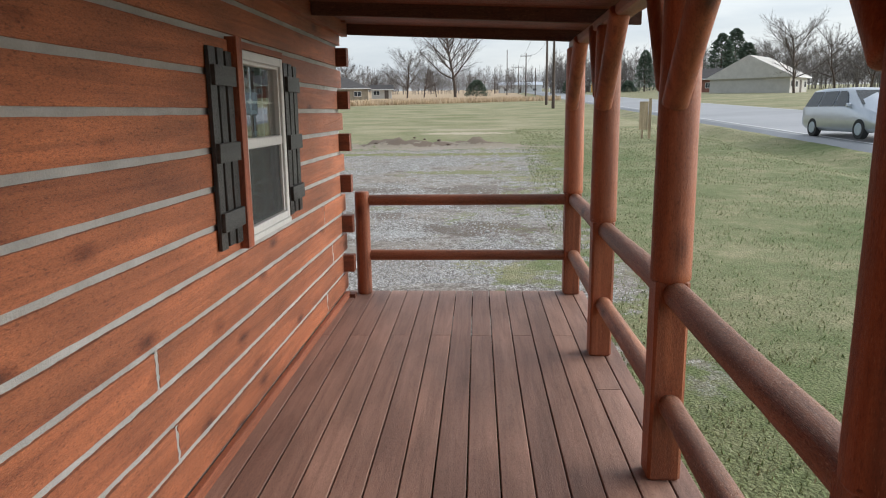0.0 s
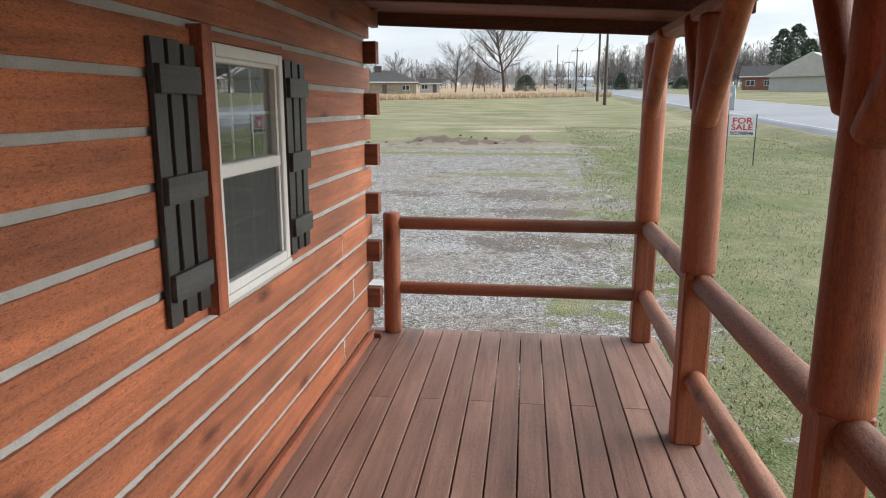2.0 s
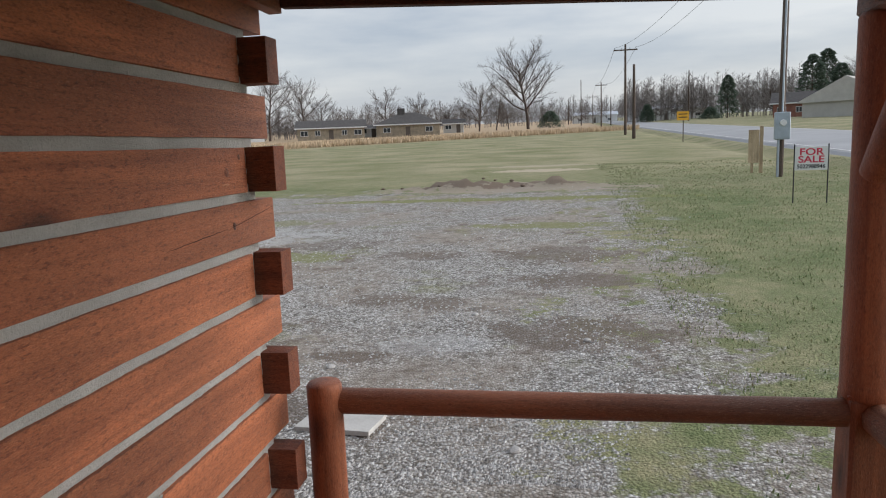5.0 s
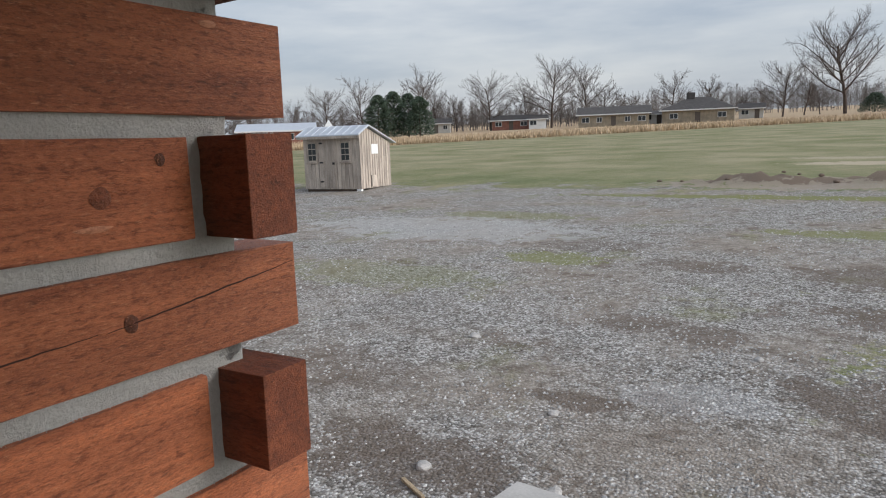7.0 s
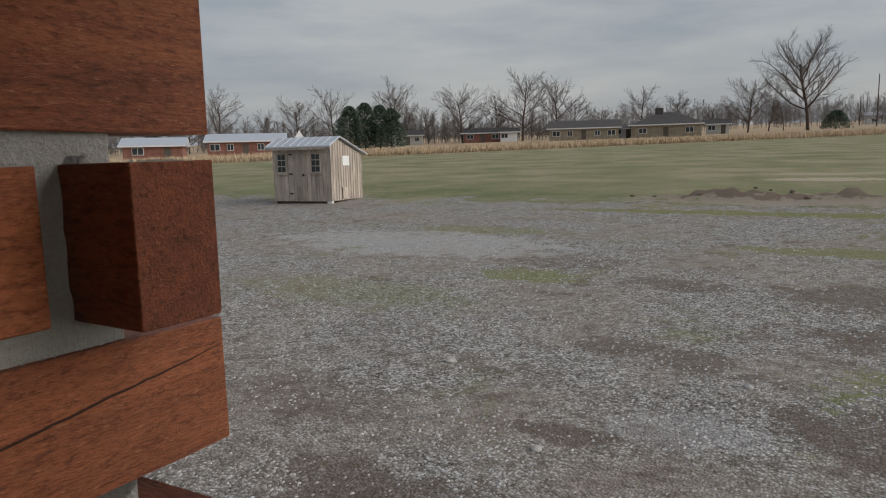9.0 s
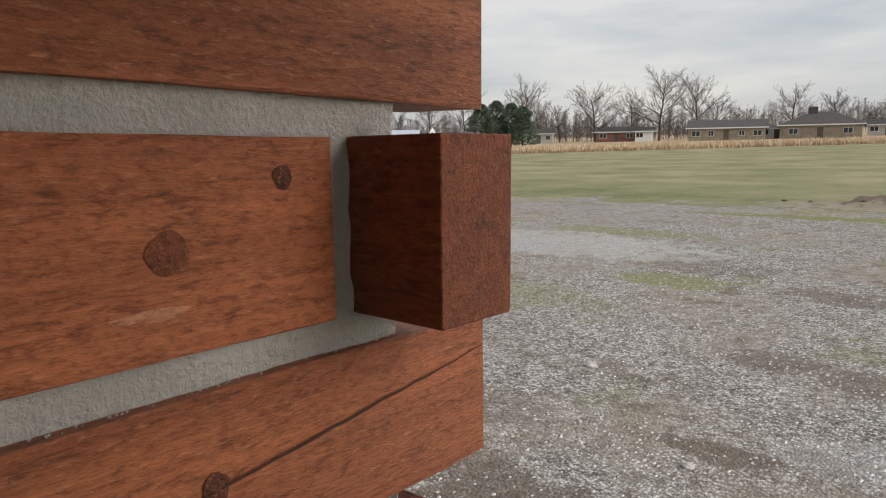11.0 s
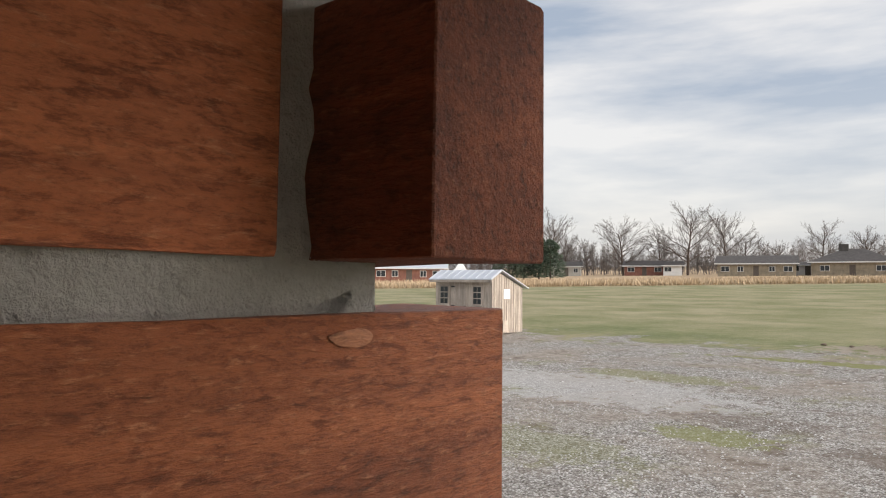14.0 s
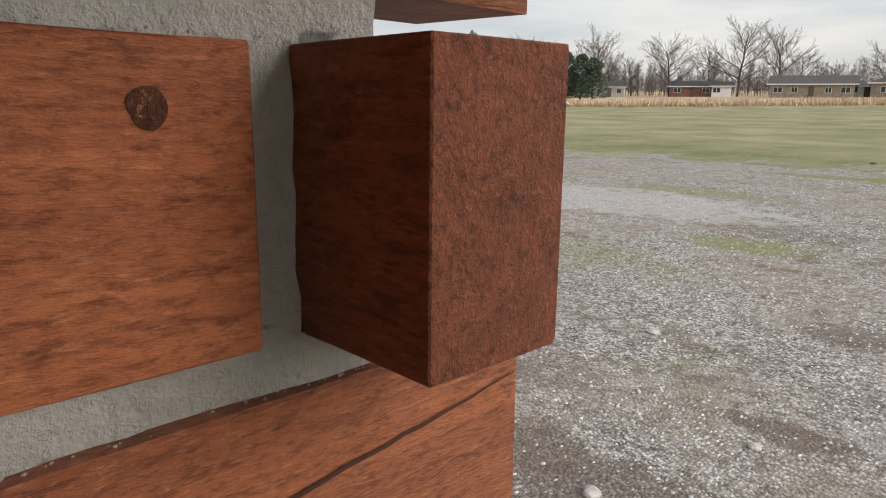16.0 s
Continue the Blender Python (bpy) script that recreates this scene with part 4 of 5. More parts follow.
# ---- the small shed ----
def shed():
    ob = empty("garden_shed", drop(-14.30, 22.75, 0.0), "weathered grey board-and-batten shed with pale metal roof", "shed", turn=8)
    W, D, H = 2.26, 2.04, 1.86
    for sy in (0.05, D - 0.17):
        part("skid", block(-W + 0.05, sy, -0.12, -0.02, sy + 0.12, 0.08, 0.01), M_POLE, ob)

    def gable(y):
        return min(2.16 - (y - 0.45) * 0.33, 2.16 - (0.45 - y) * 0.45)
    body = bmesh.new()
    prof = [(0.02, 0.08), (D - 0.02, 0.08), (D - 0.02, gable(D) - 0.03), (0.45, 2.12), (0.02, gable(0.0) - 0.02)]
    a = [body.verts.new((-0.02, y, z)) for y, z in prof]
    c = [body.verts.new((-W + 0.02, y, z)) for y, z in prof]
    body.faces.new(a)
    body.faces.new(list(reversed(c)))
    for i in range(5):
        j = (i + 1) % 5
        body.faces.new((a[j], a[i], c[i], c[j]))
    part("body", body, M_SHED, ob)
    n = 15
    for k in range(n):
        x0 = -W + W * k / n
        part("board", sawn(x0 + 0.004, -0.006, 0.07, x0 + W / n - 0.004, 0.016, 1.92, "Z", 700 + k), M_SHED, ob)
    m = 13
    for k in range(m):
        y0 = 0.004 + D * k / m
        part("board", sawn(-0.017, y0, 0.07, 0.006, y0 + D / m - 0.008, gable(y0 + 0.08) - 0.06, "Z", 730 + k), M_SHED, ob)
        part("batten", sawn(0.0065, y0 - 0.02, 0.07, 0.022, y0 + 0.02, gable(y0) - 0.05, "Z", 760 + k), M_SHED, ob)
    roof_b = bmesh.new()
    rp = [(-0.24, gable(-0.24)), (0.45, 2.16), (D + 0.22, gable(D + 0.22))]
    for x0, x1 in ((-W - 0.14, 0.14),):
        top = [[roof_b.verts.new((x, y, z + h)) for y, z in rp] for x in (x0, x1) for h in (0.0, 0.035)]
        for i in range(2):
            roof_b.faces.new((top[1][i], top[3][i], top[3][i + 1], top[1][i + 1]))
            roof_b.faces.new((top[0][i + 1], top[2][i + 1], top[2][i], top[0][i]))
            roof_b.faces.new((top[0][i], top[1][i], top[1][i + 1], top[0][i + 1]))
            roof_b.faces.new((top[2][i + 1], top[3][i + 1], top[3][i], top[2][i]))
        roof_b.faces.new((top[0][0], top[2][0], top[3][0], top[1][0]))
        roof_b.faces.new((top[1][2], top[3][2], top[2][2], top[0][2]))
    rf_ob = part("roof", roof_b, M_METALROOF, ob, "pale metal roof sheet")
    for k in range(9):
        x = -W - 0.1 + (W + 0.2) * k / 8
        part("seam", block(x - 0.012, -0.23, 0, x + 0.012, 0.44, 0.02), M_METALROOF, rf_ob)
        for v in rf_ob.children[-1].data.vertices:
            v.co.z += gable(v.co.y) + 0.034
    part("fascia", sawn(-W - 0.12, -0.236, 1.77, 0.12, -0.215, 1.85, "X", 801), M_SHED, ob)
    door = part("door", sawn(-1.62, -0.022, 0.12, -0.98, -0.007, 1.80, "Z", 802), M_SHED, ob, "plank shed door with black strap hinges")
    for z in (0.3, 0.95, 1.6):
        part("hinge", block(-1.60, -0.032, z, -1.46, -0.0225, z + 0.05), M_BLACK, door)
    part("latch", block(-1.08, -0.036, 0.9, -1.0, -0.0225, 0.98), M_BLACK, door)
    for wx in (-2.08, -0.74):
        win = part("window", block(wx, -0.03, 1.0, wx + 0.38, -0.0075, 1.66, 0.004), M_SHED, ob)
        for ix in range(2):
            for iz in range(3):
                part("pane", block(wx + 0.04 + ix * 0.16, -0.034, 1.05 + iz * 0.2, wx + 0.18 + ix * 0.16, -0.0305, 1.22 + iz * 0.2), M_DWIN, win)
        part("sill", block(wx - 0.03, -0.07, 0.955, wx + 0.41, -0.008, 0.998, 0.004), M_SHED, win)
    part("notice", block(0.023, 0.72, 1.22, 0.028, 1.15, 1.55), M_PAPER, ob, "white paper notice")
    hatch = part("pop_door", block(0.023, 0.62, 0.12, 0.034, 0.95, 0.5, 0.003), M_SHED, ob, "small latched hatch door")
    part("frame", block(0.0345, 0.62, 0.12, 0.042, 0.66, 0.5), M_BLACK, hatch)
    part("foot_block", block(-0.16, -0.02, -0.1, 0.0, 0.12, 0.07), M_WHITE, ob)


shed()


# ---- houses ----
def house(az, d, L, W, H, RH, wall_mat, turn, label, hip=True, chimney=False, wins=4, roof_mat=M_SHINGLE, garage=False):
    x, y = polar(az, d)
    ob = empty("house", (x, y, ground_z(x, y) - 0.1), label, "house", turn=turn)
    part("wall", block(-L / 2, 0, 0, L / 2, W, H), wall_mat, ob)
    o = 0.55
    bm = bmesh.new()
    inset = min(L / 2 - 0.2, W / 2) if hip else -0.0
    base = [bm.verts.new(p) for p in ((-L / 2 - o, -o, H), (L / 2 + o, -o, H), (L / 2 + o, W + o, H), (-L / 2 - o, W + o, H))]
    low = [bm.verts.new((v.co.x, v.co.y, H - 0.18)) for v in base]
    r = [bm.verts.new((-L / 2 - o + inset + (o if hip else 0), W / 2, H + RH)), bm.verts.new((L / 2 + o - inset - (o if hip else 0), W / 2, H + RH))]
    bm.faces.new((base[0], base[1], r[1], r[0]))
    bm.faces.new((base[2], base[3], r[0], r[1]))
    bm.faces.new((base[1], base[2], r[1]))
    bm.faces.new((base[3], base[0], r[0]))
    for i in range(4):
        j = (i + 1) % 4
        bm.faces.new((low[i], low[j], base[j], base[i]))
    bm.faces.new(list(reversed(low)))
    bmesh.ops.recalc_face_normals(bm, faces=bm.faces[:])
    rf = part("roof", bm, roof_mat, ob)
    part("fascia", block(-L / 2 - o - 0.02, -o - 0.03, H - 0.2, L / 2 + o + 0.02, -o - 0.005, H + 0.02), M_WHITE, ob)
    if chimney:
        part("chimney", block(-L * 0.18, W / 2 - 0.9, H + RH * 0.5, -L * 0.18 + 1.6, W / 2 + 0.1, H + RH + 0.9), M_SHINGLE, rf, "brick chimney")
    for k in range(wins):
        wx = -L / 2 + L * (k + 0.5) / wins
        ww = 0.55 if k % 2 else 0.8
        if k == wins // 2:
            part("door", block(wx - 0.5, -0.04, 0.1, wx + 0.5, -0.004, 2.15, 0.02), M_WHITE if garage else M_DARK, ob)
            continue
        w = part("window", block(wx - ww, -0.06, 0.95, wx + ww, -0.004, 2.05, 0.02), M_WHITE, ob)
        part("pane", block(wx - ww + 0.08, -0.075, 1.03, wx - 0.04, -0.061, 1.97), M_DWIN, w)
        part("pane", block(wx + 0.04, -0.075, 1.03, wx + ww - 0.08, -0.061, 1.97), M_DWIN, w)
    return ob


house(-13.4, 150, 13.5, 10, 2.7, 2.6, M_BRICKT, 10, "tan brick ranch house with dark hipped roof", True, True, 3)
house(-19.6, 150, 14, 8, 2.6, 1.7, M_BRICKT, 18, "long low tan brick ranch house", False, False, 5)
house(-16.6, 156, 4.6, 4, 2.2, 0.7, M_WHITE, 12, "small white outbuilding with dark roof", False, False, 2)
house(-27.6, 170, 9, 6, 2.4, 1.3, M_BRICKR, 25, "low red brick house beyond the field", False, False, 3)
house(-25.5, 168, 4.0, 4, 2.4, 1.0, M_WHITE, 25, "white garden building with pale doors", False, False, 2, garage=True)
house(-34.0, 175, 9, 6, 2.5, 1.3, M_SIDING, 30, "low pale house under bare trees", False, False, 4)
house(-46.3, 120, 12, 7, 2.5, 1.3, M_BRICKR, 42, "red brick house with grey roof", False, False, 5, M_METALROOF)
house(-53.0, 110, 8, 6, 2.3, 1.2, M_BRICKR, 45, "small red brick building with pale roof", False, False, 2, M_METALROOF)
house(-9.7, 175, 5, 5, 2.4, 1.2, M_SIDING, 8, "small beige house behind trees", False, False, 2)
house(22.6, 128, 9, 13, 2.7, 3.6, M_SIDING, 52, "beige house with steep pale gable roof across the road", False, False, 4, M_SIDING)
house(19.4, 140, 6, 6, 2.4, 1.4, M_SIDING, -20, "pale detached garage across the road", False, False, 2, garage=True)
house(16.8, 150, 12, 8, 2.8, 2.2, M_BRICKR, -18, "dark brick house behind trees", False, False, 4)
house(7.0, 238, 24, 14, 3.6, 1.2, M_WHITE, -6, "long white metal warehouse far down the road", False, False, 5, M_METALROOF)
house(1.6, 330, 20, 12, 3.6, 1.6, M_WHITE, 0, "distant white farm building", False, False, 3, M_METALROOF)

tent_x, tent_y = polar(-42.0, 62)
tent = empty("canopy_tent", (tent_x, tent_y, ground_z(tent_x, tent_y)), "white peaked canopy tent behind the shed", "tent", turn=40)
bm = bmesh.new()
tb = [bm.verts.new(p) for p in ((-2, -2, 2.3), (2, -2, 2.3), (2, 2, 2.3), (-2, 2, 2.3))]
tm = [bm.verts.new(p) for p in ((-0.7, -0.7, 3.0), (0.7, -0.7, 3.0), (0.7, 0.7, 3.0), (-0.7, 0.7, 3.0))]
tt = bm.verts.new((0, 0, 4.1))
for i in range(4):
    j = (i + 1) % 4
    bm.faces.new((tb[i], tb[j], tm[j], tm[i]))
    bm.faces.new((tm[i], tm[j], tt))
tent.scale = (0.7, 0.7, 0.72)
part("canopy", bm, M_WHITE, tent)
for sx in (-1.95, 1.95):
    for sy in (-1.95, 1.95):
        part("pole", block(sx - 0.03, sy - 0.03, -0.1, sx + 0.03, sy + 0.03, 2.3), M_STEEL, tent)


# ---- trees ----
def limb(verts, faces, p0, p1, r0, r1, sides):
    n = (p1 - p0)
    if n.length < 1e-4:
        return
    q = n.to_track_quat("Z", "Y")
    o = len(verts)
    for p, r in ((p0, r0), (p1, r1)):
        for k in range(sides):
            a = 2 * math.pi * k / sides
            verts.append(p + q @ Vector((math.cos(a) * r, math.sin(a) * r, 0)))
    for k in range(sides):
        j = (k + 1) % sides
        faces.append((o + k, o + j, o + sides + j, o + sides + k))


def bare_tree_meshes(h, seed, wide=0.42, limbs=15, low=0.2, twig=0.016, trunk=0.017):
    """A leafless tree: a leader that runs up through the crown, upswept limbs, branches and fine twigs."""
    rng = random.Random(seed)
    tv, tf, cv_, cf_ = [], [], [], []

    def stem(p, d, length, r, segs, wander, lift, sides, vv, ff):
        """Draws one bending stem and gives its joints as place, direction, thickness."""
        out = [(p, d, r)]
        for i in range(segs):
            d = (d + Vector((rng.gauss(0, 1), rng.gauss(0, 1), rng.gauss(0, 0.7))) * wander + Vector((0, 0, lift))).normalized()
            q = p + d * (length / segs)
            r1 = max(twig * 0.6, r * (1 - 0.75 / segs))
            limb(vv, ff, p, q, r, r1, sides)
            p, r = q, r1
            out.append((p, d, r))
        return out

    def off(d, ang):
        ax = d.cross(Vector((rng.gauss(0, 1), rng.gauss(0, 1), rng.gauss(0, 1)))).normalized()
        return (Matrix.Rotation(ang, 3, ax) @ d).normalized()

    leader = stem(Vector((0, 0, 0)), Vector((0, 0, 1)), h * 0.72, h * trunk, 12, 0.07, 0.04, 8, tv, tf)
    for k in range(limbs):
        t = low + (0.97 - low) * (k + rng.random()) / limbs
        p, d, r = leader[min(11, int(t * 12))]
        p = p.lerp(leader[min(12, int(t * 12) + 1)][0], t * 12 % 1)
        az = k * 2.4 + rng.uniform(-0.5, 0.5)
        up = rng.uniform(0.1, 0.5) + 0.85 * t
        ld = Vector((math.cos(az), math.sin(az), up)).normalized()
        ln = h * wide * (1.2 - 0.55 * t) * rng.uniform(0.8, 1.2)
        boughs = stem(p, ld, ln, max(0.05, r * 0.55), 6, 0.13, 0.035, 5, tv, tf)
        for i in range(1, 7):
            for _ in range(2):
                bp, bd, br = boughs[i]
                br_l = ln * rng.uniform(0.30, 0.52) * (1.15 - 0.09 * i)
                tips = stem(bp, off(bd, rng.uniform(0.35, 0.85)), br_l, max(twig, br * 0.5), 4, 0.12, 0.07, 3, cv_, cf_)
                for j in range(1, 5):
                    for _ in range(4):
                        tp, td, tr = tips[j]
                        stem(tp, off(td, rng.uniform(0.3, 0.9)), br_l * rng.uniform(0.25, 0.5), max(twig * 0.8, tr * 0.5), 2, 0.14, 0.06, 3, cv_, cf_)
    k = h / max(v.z for v in tv + cv_)
    return mesh_of("trunk", [v * k for v in tv], tf, M_BARK, True), mesh_of("crown", [v * k for v in cv_], cf_, M_TWIG)


VARIANTS = [bare_tree_meshes(16, sd, w, n, lo) for sd, w, n, lo in ((3, 0.52, 14, 0.26), (8, 0.46, 16, 0.2), (15, 0.58, 13, 0.3), (21, 0.5, 17, 0.18))]
BIG = bare_tree_meshes(28, 11, 0.54, 20, 0.26, 0.024, 0.02)


def bare_tree(az, d, h, v, turn, label="tall leafless deciduous tree with fine grey twigs"):
    x, y = polar(az, d)
    ob = empty("tree", (x, y, ground_z(x, y) - 0.15), label, "tree", "bare trees", turn=turn)
    ms = BIG if v < 0 else VARIANTS[v]
    k = 0.88 if v < 0 else 0.84 * h / 16
    for nm, me in zip(("trunk", "crown"), ms):
        put(nm, me, ob)
    ob.scale = (k, k, k)
    return ob


bare_tree(-3.65, 186, 28, -1, 40, "large spreading leafless tree standing alone in dry field")
for k, (az, d, h) in enumerate(((-48.5, 165, 18), (-50.5, 175, 15), (-45.0, 175, 12), (-42.3, 175, 16), (-39.5, 172, 18), (-35.4, 170, 20), (-32.0, 185, 13), (-29.2, 172, 18), (-26.2, 180, 15), (-24.4, 170, 21), (-21.6, 178, 20), (-20.3, 190, 14),
                                (-15.2, 172, 15), (-12.1, 176, 13), (-10.2, 182, 9), (-7.6, 180, 17), (-6.2, 190, 14), (-5.2, 200, 11), (-2.2, 215, 10), (-18.2, 190, 10), (-55, 170, 15), (-38, 190, 12), (-33.6, 180, 15),
                                (22.4, 118, 15.5), (24.8, 150, 16), (27.0, 150, 15), (20.8, 175, 15), (18.4, 190, 14), (29.5, 160, 14), (14.6, 200, 12), (32, 150, 14))):
    bare_tree(az, d, h, k % 4, k * 67)


def pine(az, d, h, w, seed, label):
    rng = random.Random(seed)
    x, y = polar(az, d)
    ob = empty("evergreen_tree", (x, y, ground_z(x, y) - 0.1), label, "tree", "evergreens")
    part("trunk", round_log((0, 0, 0), (0, 0, h * 0.9), h * 0.02, 0.03, seed, sides=7, rings=3), M_BARK, ob)
    vs, fs = [], []
    for k in range(2200):
        t = rng.random() ** 0.8
        z = h * (0.05 + 0.93 * t)
        rr = w * 0.5 * (1 - t) ** 0.5 * (0.75 + 0.35 * noise.noise((z * 0.9, seed, 0)))
        a = rng.uniform(0, 6.283)
        rad = rr * rng.uniform(0.45, 1.05) + 0.1
        c = Vector((math.cos(a) * rad, math.sin(a) * rad, z))
        s = rng.uniform(0.25, 0.55) * (0.7 + 0.05 * h)
        out = Vector((math.cos(a), math.sin(a), rng.uniform(-0.3, 0.5))).normalized()
        u = out.cross(Vector((0, 0, 1))).normalized()
        o = len(vs)
        vs += [c - out * s * 0.5, c + u * s * 0.35, c + out * s * 0.6, c - u * s * 0.35, c + Vector((0, 0, s * 0.3))]
        fs += [(o, o + 1, o + 4), (o + 1, o + 2, o + 4), (o + 2, o + 3, o + 4), (o + 3, o, o + 4)]
    put("crown", mesh_of("crown", vs, fs, M_PINE), ob)


for k, (az, d, h, w) in enumerate(((-38.2, 128, 8.0, 9), (-37.0, 130, 8.6, 9), (-35.8, 132, 8.2, 9), (-34.9, 128, 7.4, 8), (-1.9, 190, 4.6, 9), (-53, 130, 6, 6), (11.4, 195, 11, 8), (17.0, 170, 13, 11), (18.8, 175, 11, 10), (17.9, 185, 15, 11), (10.2, 180, 3, 6), (19.6, 150, 3.2, 6), (5.6, 200, 5, 6))):
    pine(az, d, h, w, k + 3, "dense dark green evergreen tree at field edge")

# far woods as one mass of bare stems
rng = random.Random(12)
fv, ff = [], []
for k in range(1500):
    side = rng.random()
    if side < 0.45:
        az, d, h = rng.uniform(4, 40), rng.uniform(205, 260), rng.uniform(8, 14)
    elif side < 0.8:
        az, d, h = rng.uniform(-62, -18), rng.uniform(180, 230), rng.uniform(3, 9)
    else:
        az, d, h = rng.uniform(-18, 6), rng.uniform(300, 380), rng.uniform(8, 13)
    x, y = polar(az, d)
    b = Vector((x, y, ground_z(x, y)))
    top = b + Vector((rng.gauss(0, 0.6), rng.gauss(0, 0.6), h))
    limb(fv, ff, b, top, 0.08, 0.03, 3)
    for j in range(44):
        t = rng.uniform(0.1, 0.97)
        p = b.lerp(top, t)
        a = rng.uniform(0, 6.283)
        ln = h * rng.uniform(0.15, 0.42) * (1.15 - t)
        limb(fv, ff, p, p + Vector((math.cos(a) * ln, math.sin(a) * ln, ln * rng.uniform(0.2, 1.4))), 0.045, 0.02, 3)
tagged(put("distant_woods", mesh_of("distant_woods", fv, ff, M_TWIG)), "grey-brown leafless woods along the horizon", "woods", kind="stuff")

# ---- ground cover ----
def lot_edge(y):
    """Where the gravel gives way to the grass beside it."""
    return 2.1 + 0.8 * noise.noise((0.3, y * 0.33, 6.0)) + 0.5 * noise.noise((4.2, y * 1.2, 1.0))


rng = random.Random(4)
bv, bf = [], []
n_b = 0
while n_b < 100000:
    u = rng.random()
    x, y = 2.02 + 10 * rng.random() ** 1.5, -1.0 + 38 * rng.random() ** 2.1
    if y > 5.6 and rng.random() < 0.12:
        x = rng.uniform(0.3, 2.6)
    if y > 5.6 and x < lot_edge(y) + rng.gauss(0.15, 0.45):
        n_b += 1
        continue
    if noise.noise((x * 0.8, y * 0.8, 4)) < -0.28:
        n_b += 1
        continue
    z = relief(x, y)
    a = rng.uniform(0, 6.283)
    h, w = rng.uniform(0.012, 0.045), rng.uniform(0.003, 0.007) * (1 + y * 0.05)
    lean = rng.uniform(0.2, 1.2) * h
    dx, dy = math.cos(a), math.sin(a)
    o = len(bv)
    bv += [(x - dy * w, y + dx * w, z - 0.004), (x + dy * w, y - dx * w, z - 0.004), (x + dx * lean, y + dy * lean, z + h)]
    bf.append((o, o + 1, o + 2))
    n_b += 1
tagged(put("grass", mesh_of("grass", bv, bf, M_BLADE)), "short green and straw-coloured mown grass blades", "grass", kind="stuff")

sv, sf = [], []
for k in range(26000):
    az = rng.uniform(-58, 5)
    ca = math.cos(radians(az))
    d0 = 109 / (ca - 0.88 * math.sin(radians(az)))
    d = d0 + 30 * rng.random() ** 2.2
    x, y = polar(az, d)
    z = ground_z(x, y) - 0.03
    h, w = rng.uniform(0.25, 0.85), rng.uniform(0.05, 0.12)
    a = rng.uniform(0, 6.283)
    o = len(sv)
    sv += [(x - w * math.cos(a), y - w * math.sin(a), z), (x + w * math.cos(a), y + w * math.sin(a), z), (x + rng.gauss(0, 0.15), y + rng.gauss(0, 0.15), z + h)]
    sf.append((o, o + 1, o + 2))
tagged(put("dry_grass", mesh_of("dry_grass", sv, sf, M_STRAW)), "tall dry tan grass at the field edge", "grass", kind="stuff")


def chip(verts, faces, x, y, z, s, r):
    o = len(verts)
    for dx, dy, dz in ((1, 0, 0), (0.2, 1, 0.1), (-1, 0.1, 0), (-0.1, -1, 0), (0.1, 0, 0.75)):
        k = s * r.uniform(0.7, 1.25)
        verts.append((x + dx * k, y + dy * k, z + dz * k))
    faces.extend([(o, o + 1, o + 4), (o + 1, o + 2, o + 4), (o + 2, o + 3, o + 4), (o + 3, o, o + 4)])


kv, kf = [], []
for k in range(60000):
    d = 2.2 + 19 * rng.random() ** 1.6
    az = rng.uniform(-68, 12)
    x, y = 0.8 + d * math.sin(radians(az)), 5.0 + d * math.cos(radians(az))
    if x > lot_edge(y) + rng.gauss(-0.1, 0.5) or rng.random() < (d - 8) / 14 or (x < 0.3 and y < 5.7) or noise.noise((x * 0.9, y * 0.9, 2)) < rng.gauss(-0.15, 0.15):
        continue
    chip(kv, kf, x, y, relief(x, y) - 0.002, rng.uniform(0.005, 0.016) * (1 + 0.03 * d), rng)
tagged(put("gravel", mesh_of("gravel", kv, kf, M_CHIP)), "loose grey limestone gravel chips", "gravel", kind="stuff")


def stone(x, y, s, seed, mat=M_STONE):
    bm = bmesh.new()
    bmesh.ops.create_icosphere(bm, subdivisions=2, radius=s)
    for v in bm.verts:
        v.co *= 1 + 0.35 * noise.noise(v.co / s * 0.9 + Vector((seed, 0, 0)))
        v.co.z *= 0.55
    return tagged(part("stone", bm, mat, at=drop(x, y, -s * 0.25)), "pale loose stone lying on the gravel", "stone", "loose stones")


for k, (x, y, s) in enumerate(((-1.18, 9.09, 0.04), (-0.72, 8.1, 0.045), (-1.55, 8.0, 0.05), (0.35, 8.6, 0.035), (-2.6, 10.4, 0.05), (-0.1, 10.8, 0.04), (1.1, 9.9, 0.035), (0.6, 7.6, 0.04))):
    stone(x, y, s, k * 3.3)
slab = sawn(-0.29, -0.15, 0, 0.29, 0.17, 0.035, "X", 91)
sl = tagged(part("flat_board", slab, M_SLAB, at=drop(-0.68, 7.88, 0.0)), "pale flat board lying on the gravel", "board")
sl.rotation_euler = (0, radians(-1.5), radians(-7))
st = tagged(part("wood_stick", sawn(-0.13, -0.012, 0, 0.13, 0.012, 0.02, "X", 92), M_LUMBER, at=drop(-1.45, 7.75, 0.0)), "short split wooden stick on the gravel", "stick")
st.rotation_euler = (0, 0, radians(-28))
scrap = tagged(part("wood_scrap", sawn(-0.22, -0.06, 0, 0.22, 0.06, 0.05, "X", 93), M_LUMBER, at=drop(-1.15, 6.75, 0.0)), "weathered wood offcut lying by the cabin corner", "board")
scrap.rotation_euler = (0, 0, radians(20))
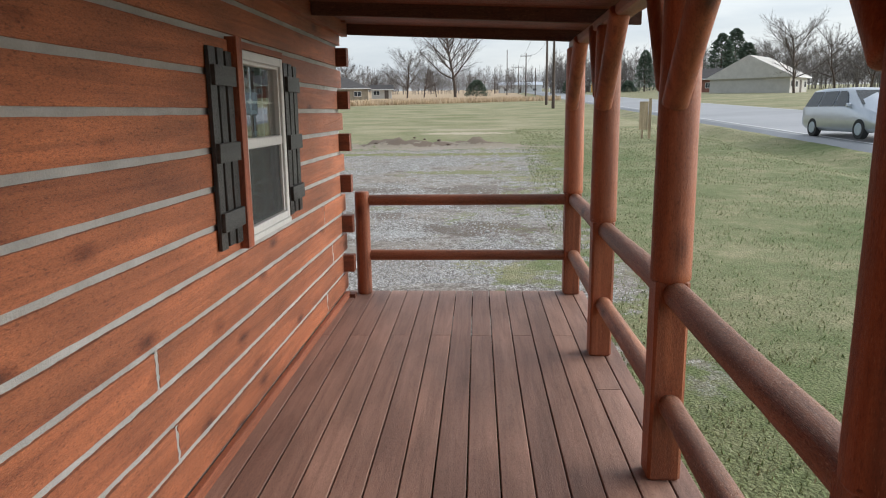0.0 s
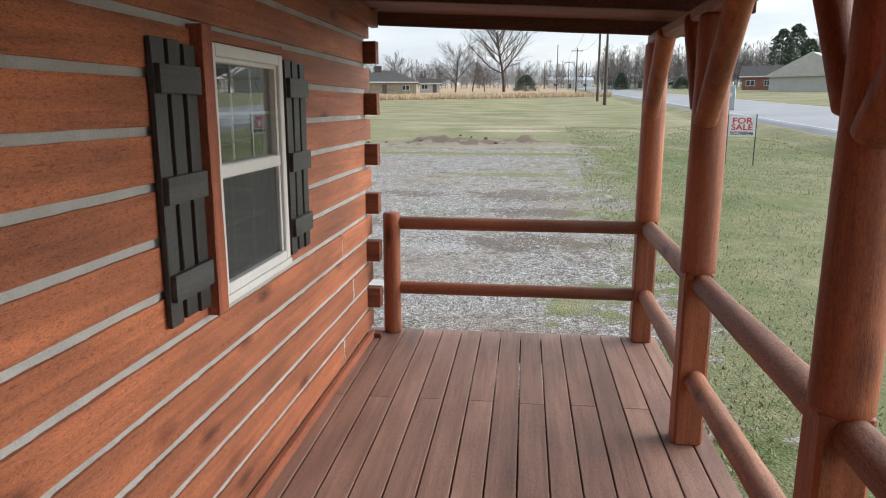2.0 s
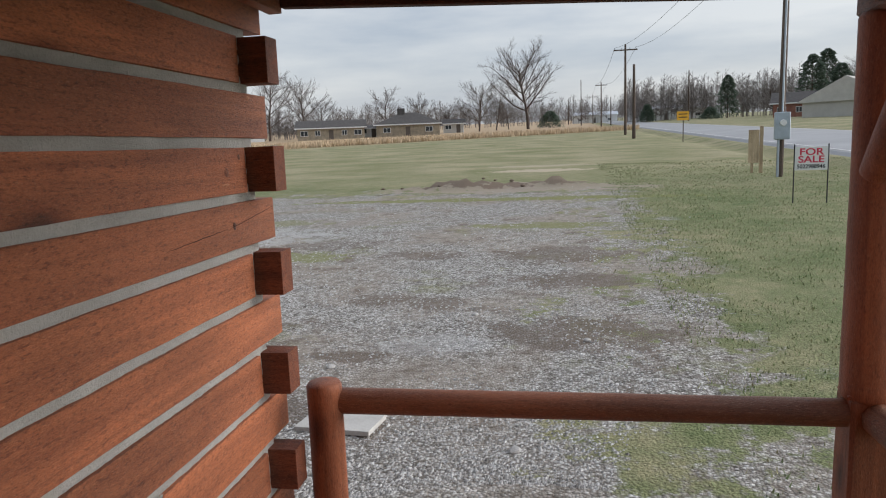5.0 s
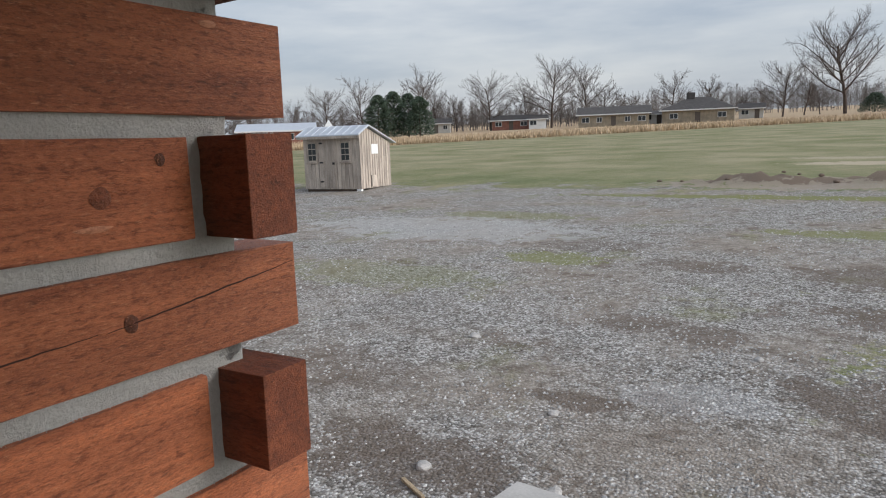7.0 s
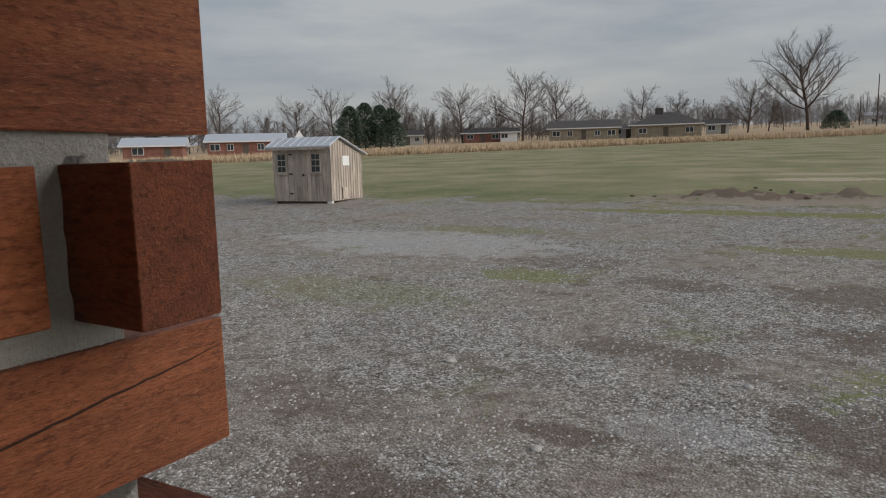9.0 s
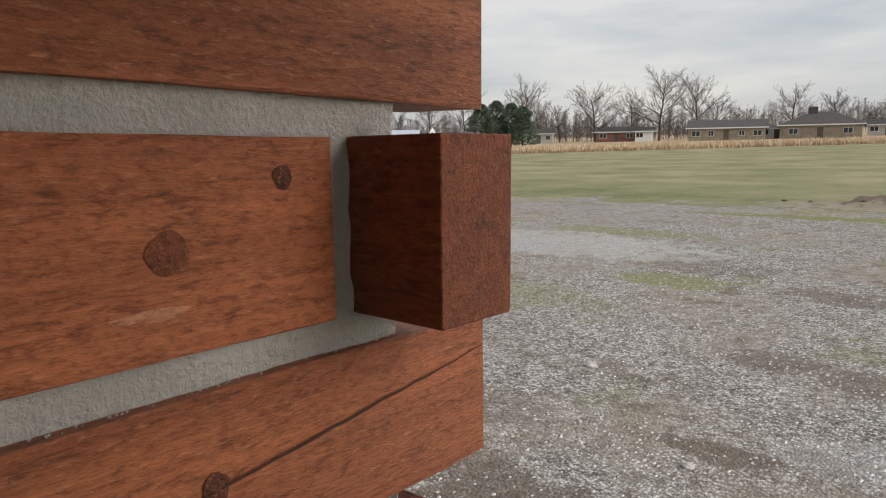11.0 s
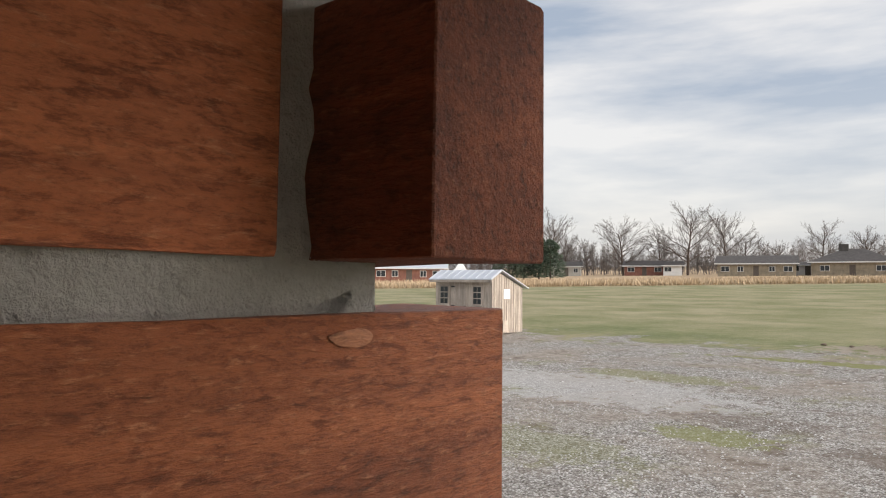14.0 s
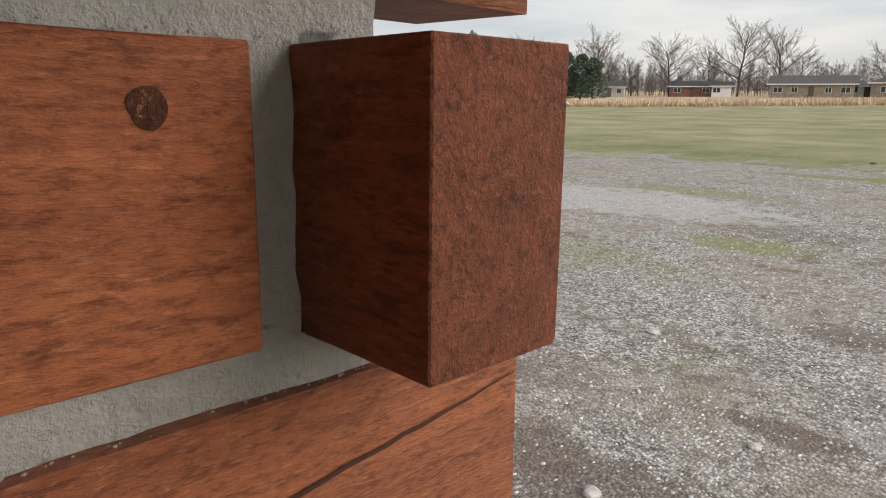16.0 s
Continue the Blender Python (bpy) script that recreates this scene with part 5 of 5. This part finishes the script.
for k in range(9):
    x, y = -2.4 + rng.gauss(0, 1.3), 25.9 + rng.gauss(0, 0.3)
    stone(x, y, rng.uniform(0.05, 0.09), k + 50, M_CLOD)
    o = scene.collection.objects[-1]
    tagged(o, "dark clod of soil on the dirt mound", "soil clod", "soil clods")
    o.name = "soil_clod"


# ---- silver van on the road ----
M_CARPAINT = plain("silver_car_paint", (0.50, 0.53, 0.57), 0.28, 0.55, 0.03, 1.5, 0.01, coat=0.6)
M_RUBBER = plain("tyre_rubber", (0.025, 0.025, 0.026), 0.85, 0, 0.1, 8)
M_LAMP = plain("lamp_glass", (0.62, 0.64, 0.66), 0.12, 0.2, 0.03, 5, 0.01)


def minivan(x, y, turn):
    ob = empty("minivan", (x, y, ground_z(x, y) + 0.06), "silver minivan standing on the road", "car", turn=turn)
    half = 0.96
    # stations along the length: y, floor, belt, roof, width at belt, width at roof
    st = ((-2.52, 0.42, 0.72, 0.74, 0.72, 0.66), (-2.42, 0.24, 0.84, 0.88, 0.88, 0.80), (-2.0, 0.22, 0.96, 1.02, 0.95, 0.84), (-1.45, 0.22, 1.04, 1.13, 0.97, 0.80),
          (-0.55, 0.22, 1.06, 1.66, 0.98, 0.70), (0.2, 0.22, 1.07, 1.74, 0.98, 0.72), (1.4, 0.22, 1.08, 1.74, 0.98, 0.72), (2.1, 0.24, 1.08, 1.68, 0.96, 0.70), (2.45, 0.30, 1.05, 1.20, 0.90, 0.72), (2.55, 0.42, 0.98, 1.02, 0.84, 0.72))
    bm = bmesh.new()
    rows = []
    for sy, f, b, r, wb, wr in st:
        prof = [(-wb * 0.86, f), (-wb, f + 0.14), (-wb * 1.0, (f + b) / 2), (-wb * 0.985, b), (-wr, r - 0.06), (-wr * 0.86, r), (0, r + 0.02), (wr * 0.86, r), (wr, r - 0.06), (wb * 0.985, b), (wb, (f + b) / 2), (wb, f + 0.14), (wb * 0.86, f)]
        rows.append([bm.verts.new((px, sy, pz)) for px, pz in prof])
    for i in range(len(rows) - 1):
        for k in range(13):
            j = (k + 1) % 13
            bm.faces.new((rows[i][k], rows[i][j], rows[i + 1][j], rows[i + 1][k]))
    bm.faces.new(rows[0])
    bm.faces.new(list(reversed(rows[-1])))
    bmesh.ops.recalc_face_normals(bm, faces=bm.faces[:])
    part("body", bm, M_CARPAINT, ob, smooth=True)

    def panel(name, quad, mat, label=""):
        b2 = bmesh.new()
        vs = [b2.verts.new(q) for q in quad]
        f = b2.faces.new(vs)
        b2.normal_update()
        ext = bmesh.ops.extrude_face_region(b2, geom=[f])
        bmesh.ops.translate(b2, verts=[v for v in ext["geom"] if isinstance(v, bmesh.types.BMVert)], vec=f.normal * 0.012)
        return part(name, b2, mat, ob, label)

    panel("windshield", ((-0.80, -1.36, 1.17), (0.80, -1.36, 1.17), (0.66, -0.63, 1.64), (-0.66, -0.63, 1.64)), M_DWIN)
    panel("rear_window", ((0.7, 2.47, 1.2), (-0.7, 2.47, 1.2), (-0.6, 2.17, 1.62), (0.6, 2.17, 1.62)), M_DWIN)
    for s in (-1, 1):
        for y0, y1, t0, t1 in ((-0.78, 0.12, -0.30, 0.12), (0.2, 1.15, 0.2, 1.15), (1.23, 2.15, 1.23, 1.95)):
            q = [(s * 0.975, y0, 1.10), (s * 0.975, y1, 1.10), (s * 0.755, t1, 1.63), (s * 0.755, t0, 1.63)]
            panel("side_window", list(reversed(q)) if s < 0 else q, M_DWIN)
        for wy in (-1.55, 1.50):
            w = part("wheel", round_log((s * 0.78, wy, 0.335), (s * 0.985, wy, 0.335), 0.335, 0.335, 1, sides=24, rings=1, wob=0, cap=0.08), M_RUBBER, ob, "black tyre")
            part("rim", round_log((s * 0.97, wy, 0.335), (s * 1.0, wy, 0.335), 0.22, 0.20, 1, sides=18, rings=1, wob=0, cap=0.1), M_STEEL, w, "grey alloy rim")
        panel("headlight", ((s * 0.52, -2.475, 0.74), (s * 0.86, -2.35, 0.78), (s * 0.84, -2.28, 0.93), (s * 0.56, -2.43, 0.87)) if s > 0 else ((s * 0.56, -2.43, 0.87), (s * 0.84, -2.28, 0.93), (s * 0.86, -2.35, 0.78), (s * 0.52, -2.475, 0.74)), M_LAMP)
        part("mirror", block(s * 1.0 - 0.09, -0.95, 1.06, s * 1.0 + 0.09, -0.83, 1.20, 0.03), M_CARPAINT, ob)
    part("grille", block(-0.42, -2.55, 0.66, 0.42, -2.47, 0.80, 0.02), M_BLACK, ob)
    part("bumper_vent", block(-0.6, -2.56, 0.36, 0.6, -2.46, 0.50, 0.02), M_BLACK, ob)


minivan(14.1, 26.2, 4)
